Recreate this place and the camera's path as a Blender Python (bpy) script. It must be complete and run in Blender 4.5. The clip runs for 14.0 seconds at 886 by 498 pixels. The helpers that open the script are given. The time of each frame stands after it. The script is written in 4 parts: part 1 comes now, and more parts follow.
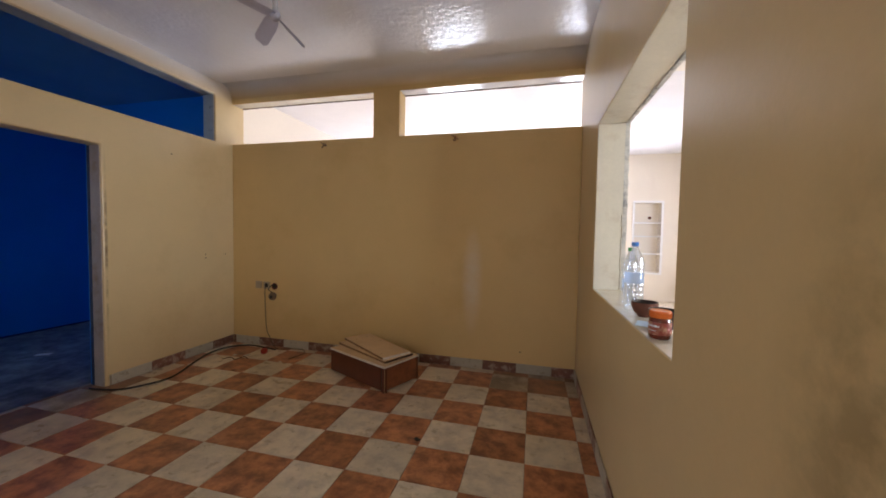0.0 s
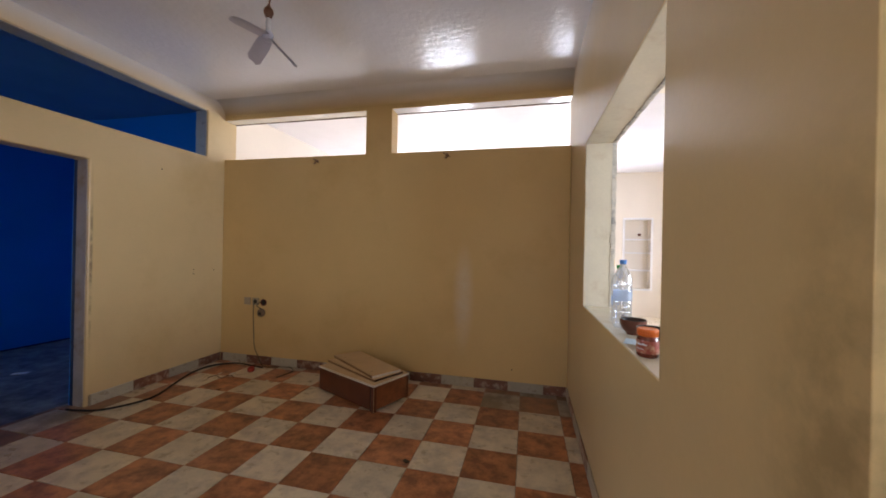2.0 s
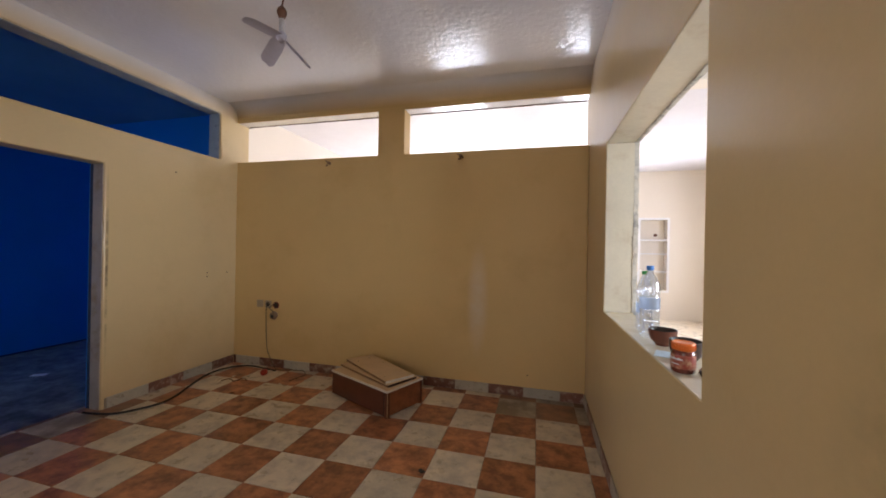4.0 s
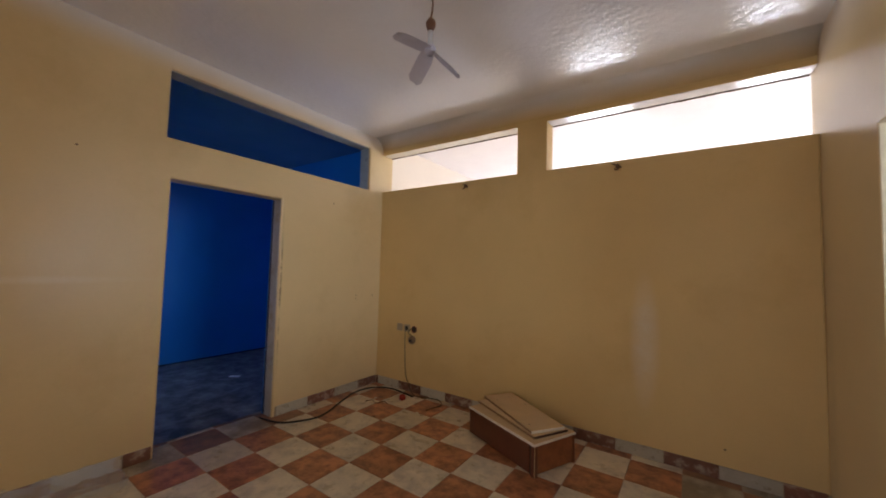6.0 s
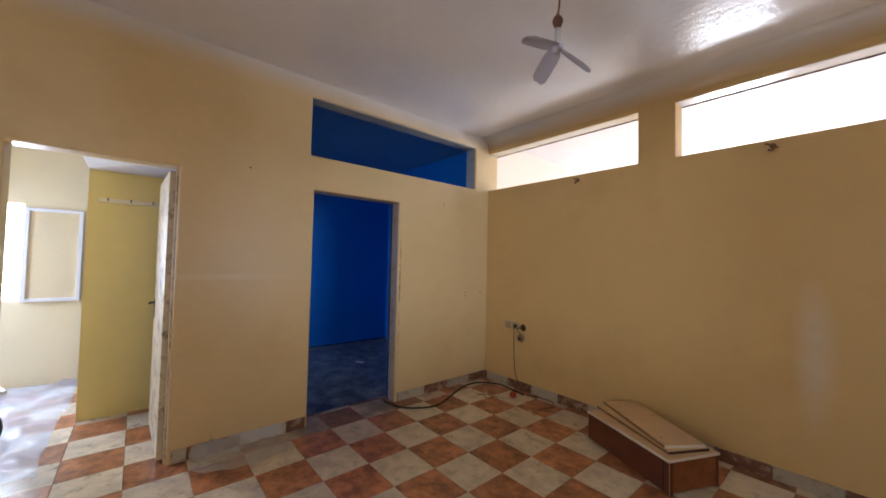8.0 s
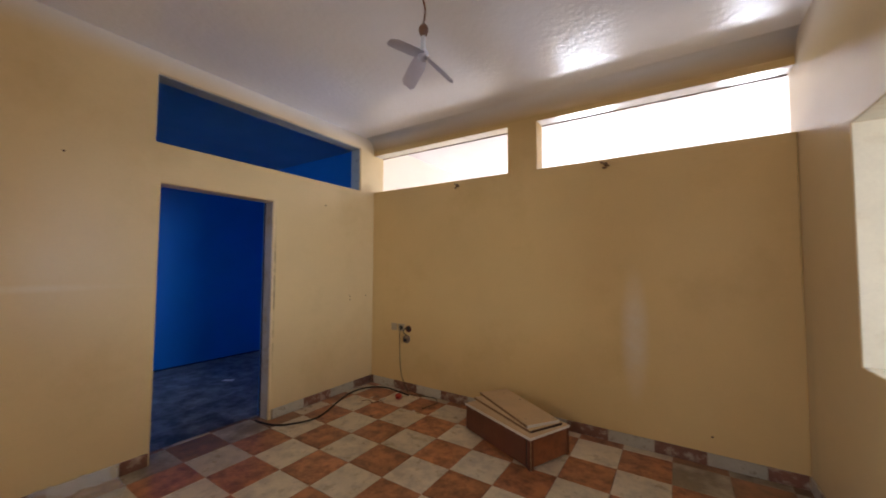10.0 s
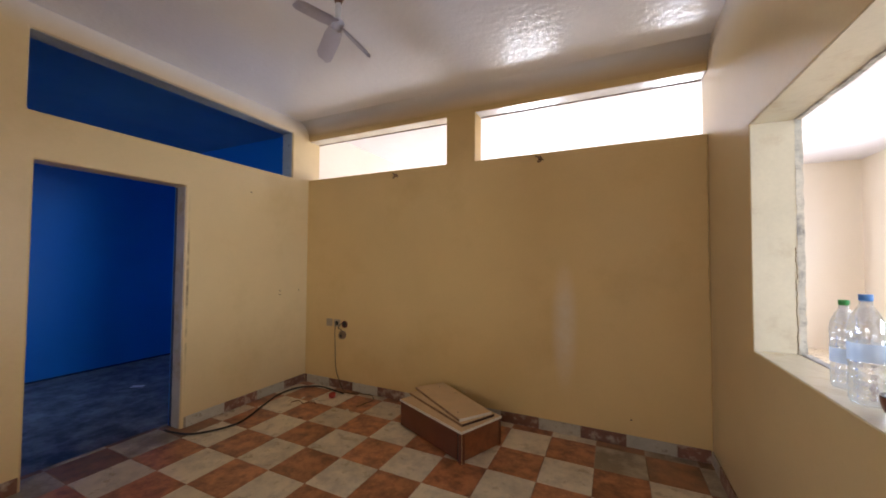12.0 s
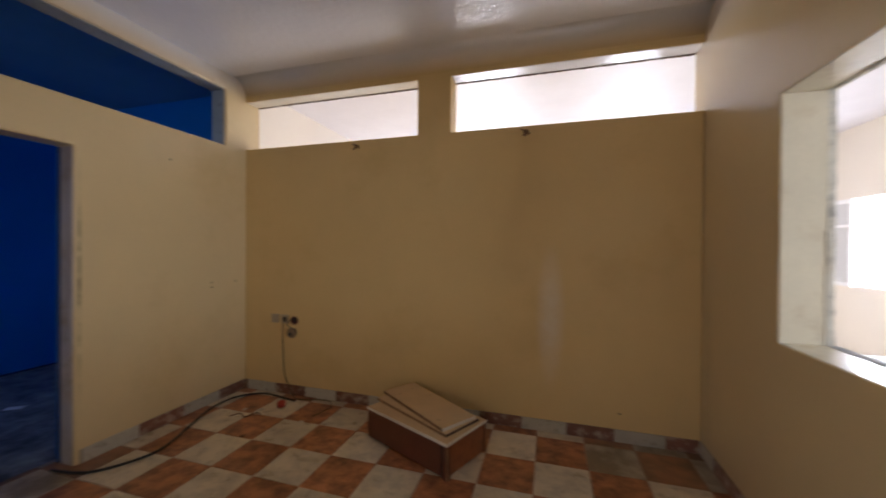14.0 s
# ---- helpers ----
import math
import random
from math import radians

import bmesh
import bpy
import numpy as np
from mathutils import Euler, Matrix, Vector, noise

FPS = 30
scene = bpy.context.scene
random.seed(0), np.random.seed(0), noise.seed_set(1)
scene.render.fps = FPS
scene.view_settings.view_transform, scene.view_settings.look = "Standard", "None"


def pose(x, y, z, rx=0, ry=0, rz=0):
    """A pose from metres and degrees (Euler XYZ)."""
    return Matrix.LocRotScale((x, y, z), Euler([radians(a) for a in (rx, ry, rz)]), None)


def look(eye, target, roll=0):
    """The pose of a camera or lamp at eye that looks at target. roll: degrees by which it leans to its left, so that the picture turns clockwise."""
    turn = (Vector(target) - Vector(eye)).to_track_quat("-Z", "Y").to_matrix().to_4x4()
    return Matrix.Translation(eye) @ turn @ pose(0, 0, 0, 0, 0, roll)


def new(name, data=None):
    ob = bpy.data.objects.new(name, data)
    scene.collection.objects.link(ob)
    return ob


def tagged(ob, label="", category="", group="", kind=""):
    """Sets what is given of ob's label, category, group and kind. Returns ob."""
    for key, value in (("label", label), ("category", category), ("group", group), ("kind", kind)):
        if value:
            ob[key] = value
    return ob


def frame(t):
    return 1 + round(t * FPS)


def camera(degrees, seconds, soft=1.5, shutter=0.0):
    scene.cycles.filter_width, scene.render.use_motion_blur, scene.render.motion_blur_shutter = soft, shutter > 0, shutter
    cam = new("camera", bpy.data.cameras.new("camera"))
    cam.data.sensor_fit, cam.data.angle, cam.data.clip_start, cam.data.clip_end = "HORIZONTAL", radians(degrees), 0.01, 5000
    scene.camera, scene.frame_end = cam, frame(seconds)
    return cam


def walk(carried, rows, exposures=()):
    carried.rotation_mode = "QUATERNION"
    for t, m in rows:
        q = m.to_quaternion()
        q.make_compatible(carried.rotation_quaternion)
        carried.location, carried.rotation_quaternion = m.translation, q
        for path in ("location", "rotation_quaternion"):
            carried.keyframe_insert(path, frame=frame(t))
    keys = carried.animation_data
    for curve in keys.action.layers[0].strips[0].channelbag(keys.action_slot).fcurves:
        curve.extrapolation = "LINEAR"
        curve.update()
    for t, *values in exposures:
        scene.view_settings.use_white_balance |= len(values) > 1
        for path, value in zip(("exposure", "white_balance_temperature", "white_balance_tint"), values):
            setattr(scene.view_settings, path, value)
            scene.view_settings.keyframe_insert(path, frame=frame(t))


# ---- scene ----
cam = camera(102.1, 14.0, 1.75, 0.3)
PATH = [
    (0, (0.069, 0.226, 1.301), (-0.422, 2.162, 1.215), 1.0),
    (0.5, (0.07, 0.228, 1.303), (-0.444, 2.16, 1.278), 1.5),
    (1, (0.079, 0.23, 1.305), (-0.423, 2.166, 1.288), 1.4),
    (1.5, (0.082, 0.234, 1.307), (-0.406, 2.173, 1.281), 1.1),
    (2, (0.087, 0.231, 1.309), (-0.37, 2.178, 1.31), 1.2),
    (2.2, (0.085, 0.239, 1.304), (-0.328, 2.196, 1.29), 1.2),
    (4.5, (-0.017, 0.315, 1.343), (-0.622, 2.222, 1.355), 0.9),
    (5, (-0.091, 0.454, 1.345), (-0.876, 2.293, 1.398), -0.2),
    (5.5, (-0.161, 0.52, 1.364), (-1.114, 2.277, 1.446), 0.9),
    (6, (-0.213, 0.504, 1.37), (-1.348, 2.147, 1.475), 1.5),
    (6.5, (-0.264, 0.439, 1.379), (-1.602, 1.924, 1.434), 1.8),
    (7, (-0.3, 0.38, 1.391), (-1.807, 1.694, 1.447), 1.7),
    (7.2, (-0.311, 0.361, 1.392), (-1.855, 1.632, 1.443), 1.5),
    (9.3, (-0.245, 0.411, 1.38), (-1.588, 1.89, 1.488), 0.9),
    (9.5, (-0.242, 0.414, 1.399), (-1.522, 1.948, 1.496), 1.0),
    (10, (-0.218, 0.46, 1.385), (-1.308, 2.135, 1.478), 0.3),
    (10.5, (-0.193, 0.51, 1.387), (-1.1, 2.29, 1.466), 0.4),
    (11, (-0.207, 0.527, 1.383), (-1.138, 2.297, 1.446), 0.8),
    (11.5, (-0.186, 0.56, 1.377), (-1.114, 2.33, 1.455), 0.3),
    (12, (-0.148, 0.606, 1.371), (-1.003, 2.413, 1.433), 0.4),
    (12.5, (-0.14, 0.656, 1.361), (-0.851, 2.523, 1.432), 1.5),
    (13, (-0.133, 0.721, 1.332), (-0.431, 2.699, 1.364), 2.6),
    (13.5, (-0.272, 0.808, 1.354), (-0.39, 2.804, 1.354), 1.8),
    (14, (-0.518, 0.881, 1.361), (-1.082, 2.8, 1.348), 0.4),
]
EXPOSURES = [(0.0, -0.33, 6150, 10), (2.2, -0.34, 6150, 10), (4.5, -0.31, 6250, 10), (5.5, -0.31, 6400, 10), (6.0, -0.36, 6400, 10), (6.5, -0.13, 6250, 10),
             (7.0, -0.11, 6150, 10), (9.5, -0.06, 6200, 10), (11.0, -0.06, 6300, 10), (12.0, -0.05, 6300, 10), (12.5, -0.32, 6400, 10), (13.0, -0.59, 6450, 10),
             (13.5, -0.69, 6250, 10), (14.0, -0.58, 6200, 10)]
HALL_W1, HALL_W2, HALL_W3, LOBBY_W, KITCH_W, ROOM_W = 122, 75, 50, 26, 108, 18
walk(cam, [(t, look(eye, target, roll)) for t, eye, target, roll in PATH], EXPOSURES)

# ---- plan (metres) ----
XL, XR, YB, YS = -3.29, 0.463, 3.63, -1.5      # room faces: west, east, north, south
CEIL, HALL_CEIL = 2.90, 2.98
XWO, XEO, YBO = -3.445, 0.66, 3.80              # outer faces of the west, east and north walls
SILL, HEAD = 0.943, 2.048                       # hatch in the east wall
TILE, TX, TY = 0.3187, -0.268, 2.907             # floor tile size and one grid corner
HALL_N, HALL_E, HALL_W = 8.35, 3.35, -3.44
BLUE_W = -5.88

# ---- world and lights ----
world = bpy.data.worlds.new("sky")
scene.world = world
world.use_nodes = True
wn = world.node_tree.nodes
sky = wn.new("ShaderNodeTexSky")
sky.sky_type, sky.sun_disc, sky.sun_elevation, sky.sun_rotation = "NISHITA", False, radians(50), radians(200)
world.node_tree.links.new(sky.outputs[0], wn["Background"].inputs[0])
wn["Background"].inputs[1].default_value = 0.1


def area(name, eye, target, w, h, watts, color=(0.78, 0.83, 1.0)):
    d = bpy.data.lights.new(name, "AREA")
    d.shape, d.size, d.size_y, d.energy, d.color = "RECTANGLE", w, h, watts, color
    ob = new(name, d)
    ob.matrix_world = look(eye, target)
    return ob


sun = bpy.data.lights.new("sun", "SUN")
sun.energy, sun.angle, sun.color = 3.0, radians(0.5), (1, 0.95, 0.88)
new("sun", sun).matrix_world = look((0, 0, 10), (2, -6, 0))
# daylight standing in the door and window openings of the neighbouring rooms
area("hall_door_light_west", (-1.77, 8.38, 1.1), (-1.77, 0, 1.1), 1.05, 2.15, HALL_W1)
area("hall_door_light_east", (0.95, 8.38, 1.1), (0.95, 0, 1.1), 0.65, 2.15, HALL_W2)
area("hall_window_light", (3.40, 6.68, 1.45), (0, 6.68, 1.45), 0.44, 1.08, HALL_W3)
area("lobby_window_light", (-5.95, -0.93, 1.38), (0, -0.93, 1.38), 0.74, 0.95, LOBBY_W * 1.7, (0.64, 0.76, 1.0))
# Added fill through an unseen south opening, to brighten lobby floor and blue room.
area("lobby_south_fill", (-5.25, -1.53, 1.4), (-5.0, 0.2, 0.2), 0.8, 1.2, LOBBY_W * 1.7, (0.48, 0.62, 1.0))
# Unseen kitchen opening, added and placed by how light falls on the west wall.
area("kitchen_window_light", (3.63, 1.425, 1.5), (0, 1.425, 1.5), 1.45, 1.1, KITCH_W, (0.70, 0.81, 1.0))
# Added warm fill behind the camera; no window is known there.
area("room_fill_light", (-0.55, -1.53, 1.5), (-0.55, 5, 1.5), 1.3, 1.1, ROOM_W, (1.0, 0.90, 0.77))


# ---- materials ----
def mat(name, color, rough=0.5, metal=0.0, var=0.08, vscale=2.0, fine=0.04, fscale=60.0, bump=0.1, bscale=40.0,
        dist=0.002, second=None, second_amount=0.0, second_scale=3.0, per_object=0.0, spec=0.5, coat=0.0, stains_and_tints=(), waves=1.0):
    m = bpy.data.materials.new(name)
    m.use_nodes = True
    nt = m.node_tree
    n, ln = nt.nodes, nt.links
    b = n["Principled BSDF"]
    b.inputs["Roughness"].default_value, b.inputs["Metallic"].default_value = rough, metal
    b.inputs["Specular IOR Level"].default_value = spec
    b.inputs["Coat Weight"].default_value = coat
    co = n.new("ShaderNodeTexCoord").outputs["Object"]
    if per_object:
        info = n.new("ShaderNodeObjectInfo")
        sc = n.new("ShaderNodeMath"); sc.operation = "MULTIPLY"; sc.inputs[1].default_value = 37.0
        ln.new(info.outputs["Random"], sc.inputs[0])
        add = n.new("ShaderNodeVectorMath"); add.operation = "ADD"
        ln.new(co, add.inputs[0]); ln.new(sc.outputs[0], add.inputs[1])
        co = add.outputs[0]

    def nz(scale, detail=4.0, rg=0.6):
        t = n.new("ShaderNodeTexNoise")
        t.inputs["Scale"].default_value, t.inputs["Detail"].default_value, t.inputs["Roughness"].default_value = scale, detail, rg
        ln.new(co, t.inputs["Vector"])
        return t.outputs[0]

    def gain(src, amount):
        r = n.new("ShaderNodeMapRange")
        r.inputs[1].default_value, r.inputs[2].default_value = 0.25, 0.75
        r.inputs[3].default_value, r.inputs[4].default_value = 1 - amount, 1 + amount
        ln.new(src, r.inputs[0])
        return r.outputs[0]

    col = None
    if second is not None:
        mx = n.new("ShaderNodeMix"); mx.data_type = "RGBA"
        mx.inputs[6].default_value, mx.inputs[7].default_value = (*color, 1), (*second, 1)
        rr = n.new("ShaderNodeMapRange")
        rr.inputs[1].default_value, rr.inputs[2].default_value = 0.62 - second_amount * 0.3, 0.78 - second_amount * 0.2
        ln.new(nz(second_scale, 6.0, 0.65), rr.inputs[0])
        ln.new(rr.outputs[0], mx.inputs[0])
        col = mx.outputs[2]
    # Soft colour ellipsoids: dirt, wear, cove paint, and light put into the walls' colour.
    for (cx, cy, cz), (rx, ry, rz), scol, amount, broken in stains_and_tints:
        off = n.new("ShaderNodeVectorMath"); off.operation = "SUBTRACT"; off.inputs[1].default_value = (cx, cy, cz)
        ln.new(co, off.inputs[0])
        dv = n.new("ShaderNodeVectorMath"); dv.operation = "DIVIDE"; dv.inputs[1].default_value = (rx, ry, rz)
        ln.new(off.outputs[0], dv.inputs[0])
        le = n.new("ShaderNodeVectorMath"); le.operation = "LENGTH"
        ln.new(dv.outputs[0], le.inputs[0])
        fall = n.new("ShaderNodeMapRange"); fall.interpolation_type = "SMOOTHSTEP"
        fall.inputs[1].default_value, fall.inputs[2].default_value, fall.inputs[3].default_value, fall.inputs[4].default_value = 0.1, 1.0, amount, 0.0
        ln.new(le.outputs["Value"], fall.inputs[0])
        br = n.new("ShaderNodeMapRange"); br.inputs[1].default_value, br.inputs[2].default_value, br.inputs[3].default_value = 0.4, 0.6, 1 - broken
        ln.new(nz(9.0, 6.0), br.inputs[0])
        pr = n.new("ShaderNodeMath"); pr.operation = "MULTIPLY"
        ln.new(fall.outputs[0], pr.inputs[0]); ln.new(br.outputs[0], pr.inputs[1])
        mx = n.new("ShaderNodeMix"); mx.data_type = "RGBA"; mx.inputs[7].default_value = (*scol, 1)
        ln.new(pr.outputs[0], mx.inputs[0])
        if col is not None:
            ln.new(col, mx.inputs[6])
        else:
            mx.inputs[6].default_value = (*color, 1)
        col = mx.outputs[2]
    mul = n.new("ShaderNodeMath"); mul.operation = "MULTIPLY"
    ln.new(gain(nz(vscale), var), mul.inputs[0]); ln.new(gain(nz(fscale, 3.0), fine), mul.inputs[1])
    last = mul.outputs[0]
    if per_object:
        r = n.new("ShaderNodeMapRange"); r.inputs[3].default_value, r.inputs[4].default_value = 1 - per_object, 1 + per_object
        ln.new(info.outputs["Random"], r.inputs[0])
        m2 = n.new("ShaderNodeMath"); m2.operation = "MULTIPLY"
        ln.new(last, m2.inputs[0]); ln.new(r.outputs[0], m2.inputs[1]); last = m2.outputs[0]
    sc = n.new("ShaderNodeVectorMath"); sc.operation = "SCALE"
    if col is not None:
        ln.new(col, sc.inputs[0])
    else:
        sc.inputs[0].default_value = color
    ln.new(last, sc.inputs["Scale"])
    ln.new(sc.outputs[0], b.inputs["Base Color"])
    rm = n.new("ShaderNodeMapRange")
    rm.inputs[3].default_value, rm.inputs[4].default_value = max(0.02, rough * 0.8), min(1, rough * 1.25)
    ln.new(nz(vscale * 2.3), rm.inputs[0]); ln.new(rm.outputs[0], b.inputs["Roughness"])
    if bump:
        bp = n.new("ShaderNodeBump")
        bp.inputs["Strength"].default_value, bp.inputs["Distance"].default_value = bump, dist
        s = n.new("ShaderNodeMath"); s.operation = "ADD"
        low = n.new("ShaderNodeMath"); low.operation = "MULTIPLY"; low.inputs[1].default_value = waves
        ln.new(nz(bscale * 0.15, 2.0), low.inputs[0])
        ln.new(nz(bscale, 3.0), s.inputs[0]); ln.new(low.outputs[0], s.inputs[1])
        ln.new(s.outputs[0], bp.inputs["Height"]); ln.new(bp.outputs[0], b.inputs["Normal"])
    return m


def glass(name, color, rough=0.02, ior=1.45):
    m = bpy.data.materials.new(name)
    m.use_nodes = True
    b = m.node_tree.nodes["Principled BSDF"]
    b.inputs["Base Color"].default_value, b.inputs["Roughness"].default_value = (*color, 1), rough
    b.inputs["Transmission Weight"].default_value, b.inputs["IOR"].default_value = 1.0, ior
    return m


CREAM = (0.71, 0.50, 0.222)


def cream(name, stains_and_tints=(), base=CREAM, rough=0.34, spec=0.55, blotch=0.3):
    return mat(name, base, rough, spec=spec, var=0.05, vscale=1.3, fine=0.015, bump=0.25, bscale=28, dist=0.003,
               second=(base[0] * 0.91, base[1] * 0.88, base[2] * 0.82), second_amount=blotch, second_scale=1.1, stains_and_tints=stains_and_tints)


M_WALL = cream("cream_gloss_paint")
M_WALL_N = cream("cream_gloss_paint_rubbed", [((-0.5, YB, 0.85), (0.12, 0.3, 0.6), (0.78, 0.73, 0.66), 0.5, 0.3)], rough=0.5, spec=0.4)
# Smudges are dirt; the greyer base colour carries light reflected by the gloss.
M_WALL_E = cream("cream_gloss_paint_soiled_light_tint", [((XR, 0.74, 0.9), (0.3, 0.24, 0.8), (0.20, 0.15, 0.07), 0.6, 0.85),
                                              # Reflected light below the ceiling, put into the colour as a paler band.
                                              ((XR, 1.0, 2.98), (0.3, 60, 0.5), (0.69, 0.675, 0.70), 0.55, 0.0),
                                              # Browner and broken up towards the north corner.
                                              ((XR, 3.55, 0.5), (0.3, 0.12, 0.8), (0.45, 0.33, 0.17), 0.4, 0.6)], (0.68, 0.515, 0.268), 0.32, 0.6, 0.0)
# Scuffs and chips are wear; base and top colours carry reflected light.
M_WALL_W = cream("cream_gloss_paint_scuffed_light_tint", [((XL, 1.0, 2.94), (0.5, 60, 0.24), (0.69, 0.675, 0.70), 0.75, 0.0),
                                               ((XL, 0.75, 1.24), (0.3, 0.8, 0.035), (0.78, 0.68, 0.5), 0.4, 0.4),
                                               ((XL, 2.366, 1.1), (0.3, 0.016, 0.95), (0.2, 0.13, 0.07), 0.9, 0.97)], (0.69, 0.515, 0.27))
M_HALL = mat("pale_cream_paint", (0.79, 0.72, 0.63), 0.4, var=0.04, vscale=0.8, fine=0.015, bump=0.15, bscale=25, dist=0.003)
M_YELLOW = mat("yellow_paint", (0.80, 0.63, 0.22), 0.4, var=0.06, vscale=1.5, fine=0.02, bump=0.2, bscale=28, dist=0.003)
M_CEIL = mat("white_gloss_ceiling_paint", (0.77, 0.765, 0.82), 0.065, spec=0.32, var=0.04, vscale=1.2, fine=0.01, bump=0.5, bscale=20, dist=0.006, waves=0.8, stains_and_tints=[((-1.4, YB + 0.02, 2.72), (60, 0.215, 0.215), CREAM, 1.0, 0.0)])
M_SOFFITW = mat("white_gloss_plaster", (0.74, 0.72, 0.73), 0.12, var=0.08, vscale=5, fine=0.02, bump=0.5, bscale=20, dist=0.006)
M_JAMBGREY = mat("grey_lavender_jamb_paint", (0.42, 0.38, 0.38), 0.35, var=0.15, vscale=4, fine=0.05, bump=0.2, second=(0.30, 0.22, 0.13), second_amount=0.35, second_scale=5)
M_SOFFIT = mat("dark_grey_head_face", (0.24, 0.25, 0.27), 0.8, var=0.15, vscale=6, bump=0.3)
M_HALLCEIL = mat("hall_ceiling_paint", (0.74, 0.72, 0.76), 0.5, var=0.05, fine=0.02, bump=0.1)
M_WHITE = mat("white_paint", (0.8, 0.79, 0.80), 0.45, var=0.05, fine=0.03, bump=0.1)
M_BLUE = mat("blue_gloss_paint", (0.008, 0.175, 0.64), 0.32, var=0.08, vscale=1.2, fine=0.03, bump=0.2, bscale=28, dist=0.003)
M_BLUEDARK = mat("dark_blue_paint", (0.01, 0.025, 0.08), 0.6, var=0.3, vscale=8, bump=0.1)
M_BLUECEIL = mat("blue_grey_ceiling_paint", (0.07, 0.19, 0.38), 0.4, var=0.08, vscale=1.2, bump=0.15, bscale=20, dist=0.003)
M_CEMENT = mat("worn_cement_floor", (0.22, 0.245, 0.26), 0.34, var=0.45, vscale=4.5, fine=0.1, fscale=25, bump=0.3, bscale=20,
               second=(0.045, 0.048, 0.055), second_amount=0.8, second_scale=5.5)
M_GROUT = mat("grey_grout", (0.33, 0.26, 0.19), 0.8, var=0.2, fine=0.1, bump=0.2)
M_TILE_O = mat("terracotta_marbled_tile", (0.50, 0.205, 0.085), 0.30, var=0.25, vscale=6, fine=0.06, fscale=70, bump=0.04,
               second=(0.22, 0.078, 0.036), second_amount=0.75, second_scale=11.0, per_object=0.14)
M_TILE_W = mat("beige_marbled_tile", (0.68, 0.575, 0.42), 0.28, var=0.13, vscale=6, fine=0.04, fscale=70, bump=0.04,
               second=(0.50, 0.42, 0.32), second_amount=0.6, second_scale=9.0, per_object=0.1)
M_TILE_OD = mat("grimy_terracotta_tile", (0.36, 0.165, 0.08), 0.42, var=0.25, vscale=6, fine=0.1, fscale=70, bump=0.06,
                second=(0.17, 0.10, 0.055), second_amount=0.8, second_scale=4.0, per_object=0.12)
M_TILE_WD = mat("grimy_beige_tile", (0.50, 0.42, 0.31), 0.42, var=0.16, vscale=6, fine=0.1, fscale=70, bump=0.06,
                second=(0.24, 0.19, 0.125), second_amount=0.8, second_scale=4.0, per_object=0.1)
M_SKIRT_O = mat("brown_skirting_tile", (0.20, 0.085, 0.055), 0.35, var=0.2, vscale=9, fine=0.1, bump=0.1,
                second=(0.46, 0.37, 0.29), second_amount=0.45, second_scale=16.0, per_object=0.15)
M_SKIRT_W = mat("grey_beige_skirting_tile", (0.47, 0.42, 0.34), 0.35, var=0.12, vscale=9, fine=0.06, bump=0.1,
                second=(0.2, 0.15, 0.1), second_amount=0.25, second_scale=18.0, per_object=0.12)
M_MORTAR = mat("rough_grey_mortar", (0.62, 0.58, 0.50), 0.9, var=0.15, vscale=12, fine=0.1, bump=0.6, bscale=60, dist=0.005,
               second=(0.25, 0.23, 0.21), second_amount=0.4, second_scale=14.0)
M_DARKLINE = mat("dark_broken_plaster", (0.09, 0.055, 0.04), 0.9, var=0.3, vscale=14, bump=0.8, bscale=70, dist=0.005,
                 second=(0.5, 0.42, 0.35), second_amount=0.3, second_scale=9.0)
M_REDWOOD = mat("red_brown_veneer", (0.125, 0.035, 0.015), 0.38, var=0.2, vscale=5, fine=0.1, fscale=90, bump=0.08)
M_ORANGEWOOD = mat("orange_brown_veneer", (0.27, 0.088, 0.034), 0.3, var=0.22, vscale=7, fine=0.1, fscale=90, bump=0.06, second=(0.17, 0.055, 0.022), second_amount=0.5, second_scale=9)
M_DARKWOOD = mat("dark_brown_board", (0.06, 0.025, 0.015), 0.5, var=0.2, vscale=6, bump=0.1)
M_BOARD = mat("tan_fibreboard", (0.62, 0.43, 0.24), 0.6, var=0.08, vscale=5, fine=0.05, fscale=120, bump=0.1)
M_BOARD_SIDE = mat("brown_sawn_board_edge", (0.27, 0.155, 0.075), 0.7, var=0.2, vscale=14, fine=0.1, bump=0.1)
M_BOARD_EDGE = mat("white_edge_band", (0.76, 0.70, 0.62), 0.5, var=0.1, vscale=12, bump=0.05)
M_PLASTIC = mat("grey_white_plastic", (0.52, 0.52, 0.56), 0.35, var=0.04, bump=0.0)
M_BLADE = mat("lavender_grey_plastic", (0.46, 0.45, 0.55), 0.4, var=0.04, bump=0.0)
M_SOCKETW = mat("yellowed_white_plastic", (0.42, 0.33, 0.22), 0.4, var=0.05, bump=0.0)
M_HANGSOCKET = mat("grimy_brown_plastic", (0.22, 0.14, 0.08), 0.45, var=0.2, vscale=30, bump=0.0)
M_REDRIM = mat("dark_red_plastic", (0.16, 0.02, 0.012), 0.4, var=0.15, bump=0.0)
M_BLACK = mat("black_rubber", (0.02, 0.018, 0.017), 0.5, var=0.1, bump=0.0)
M_RED = mat("red_plastic", (0.38, 0.035, 0.02), 0.35, var=0.05, bump=0.0)
M_BROWN = mat("brown_bakelite", (0.12, 0.045, 0.02), 0.4, var=0.15, bump=0.0)
M_RUST = mat("rusty_iron", (0.27, 0.16, 0.08), 0.6, 0.4, var=0.25, vscale=25, bump=0.2)
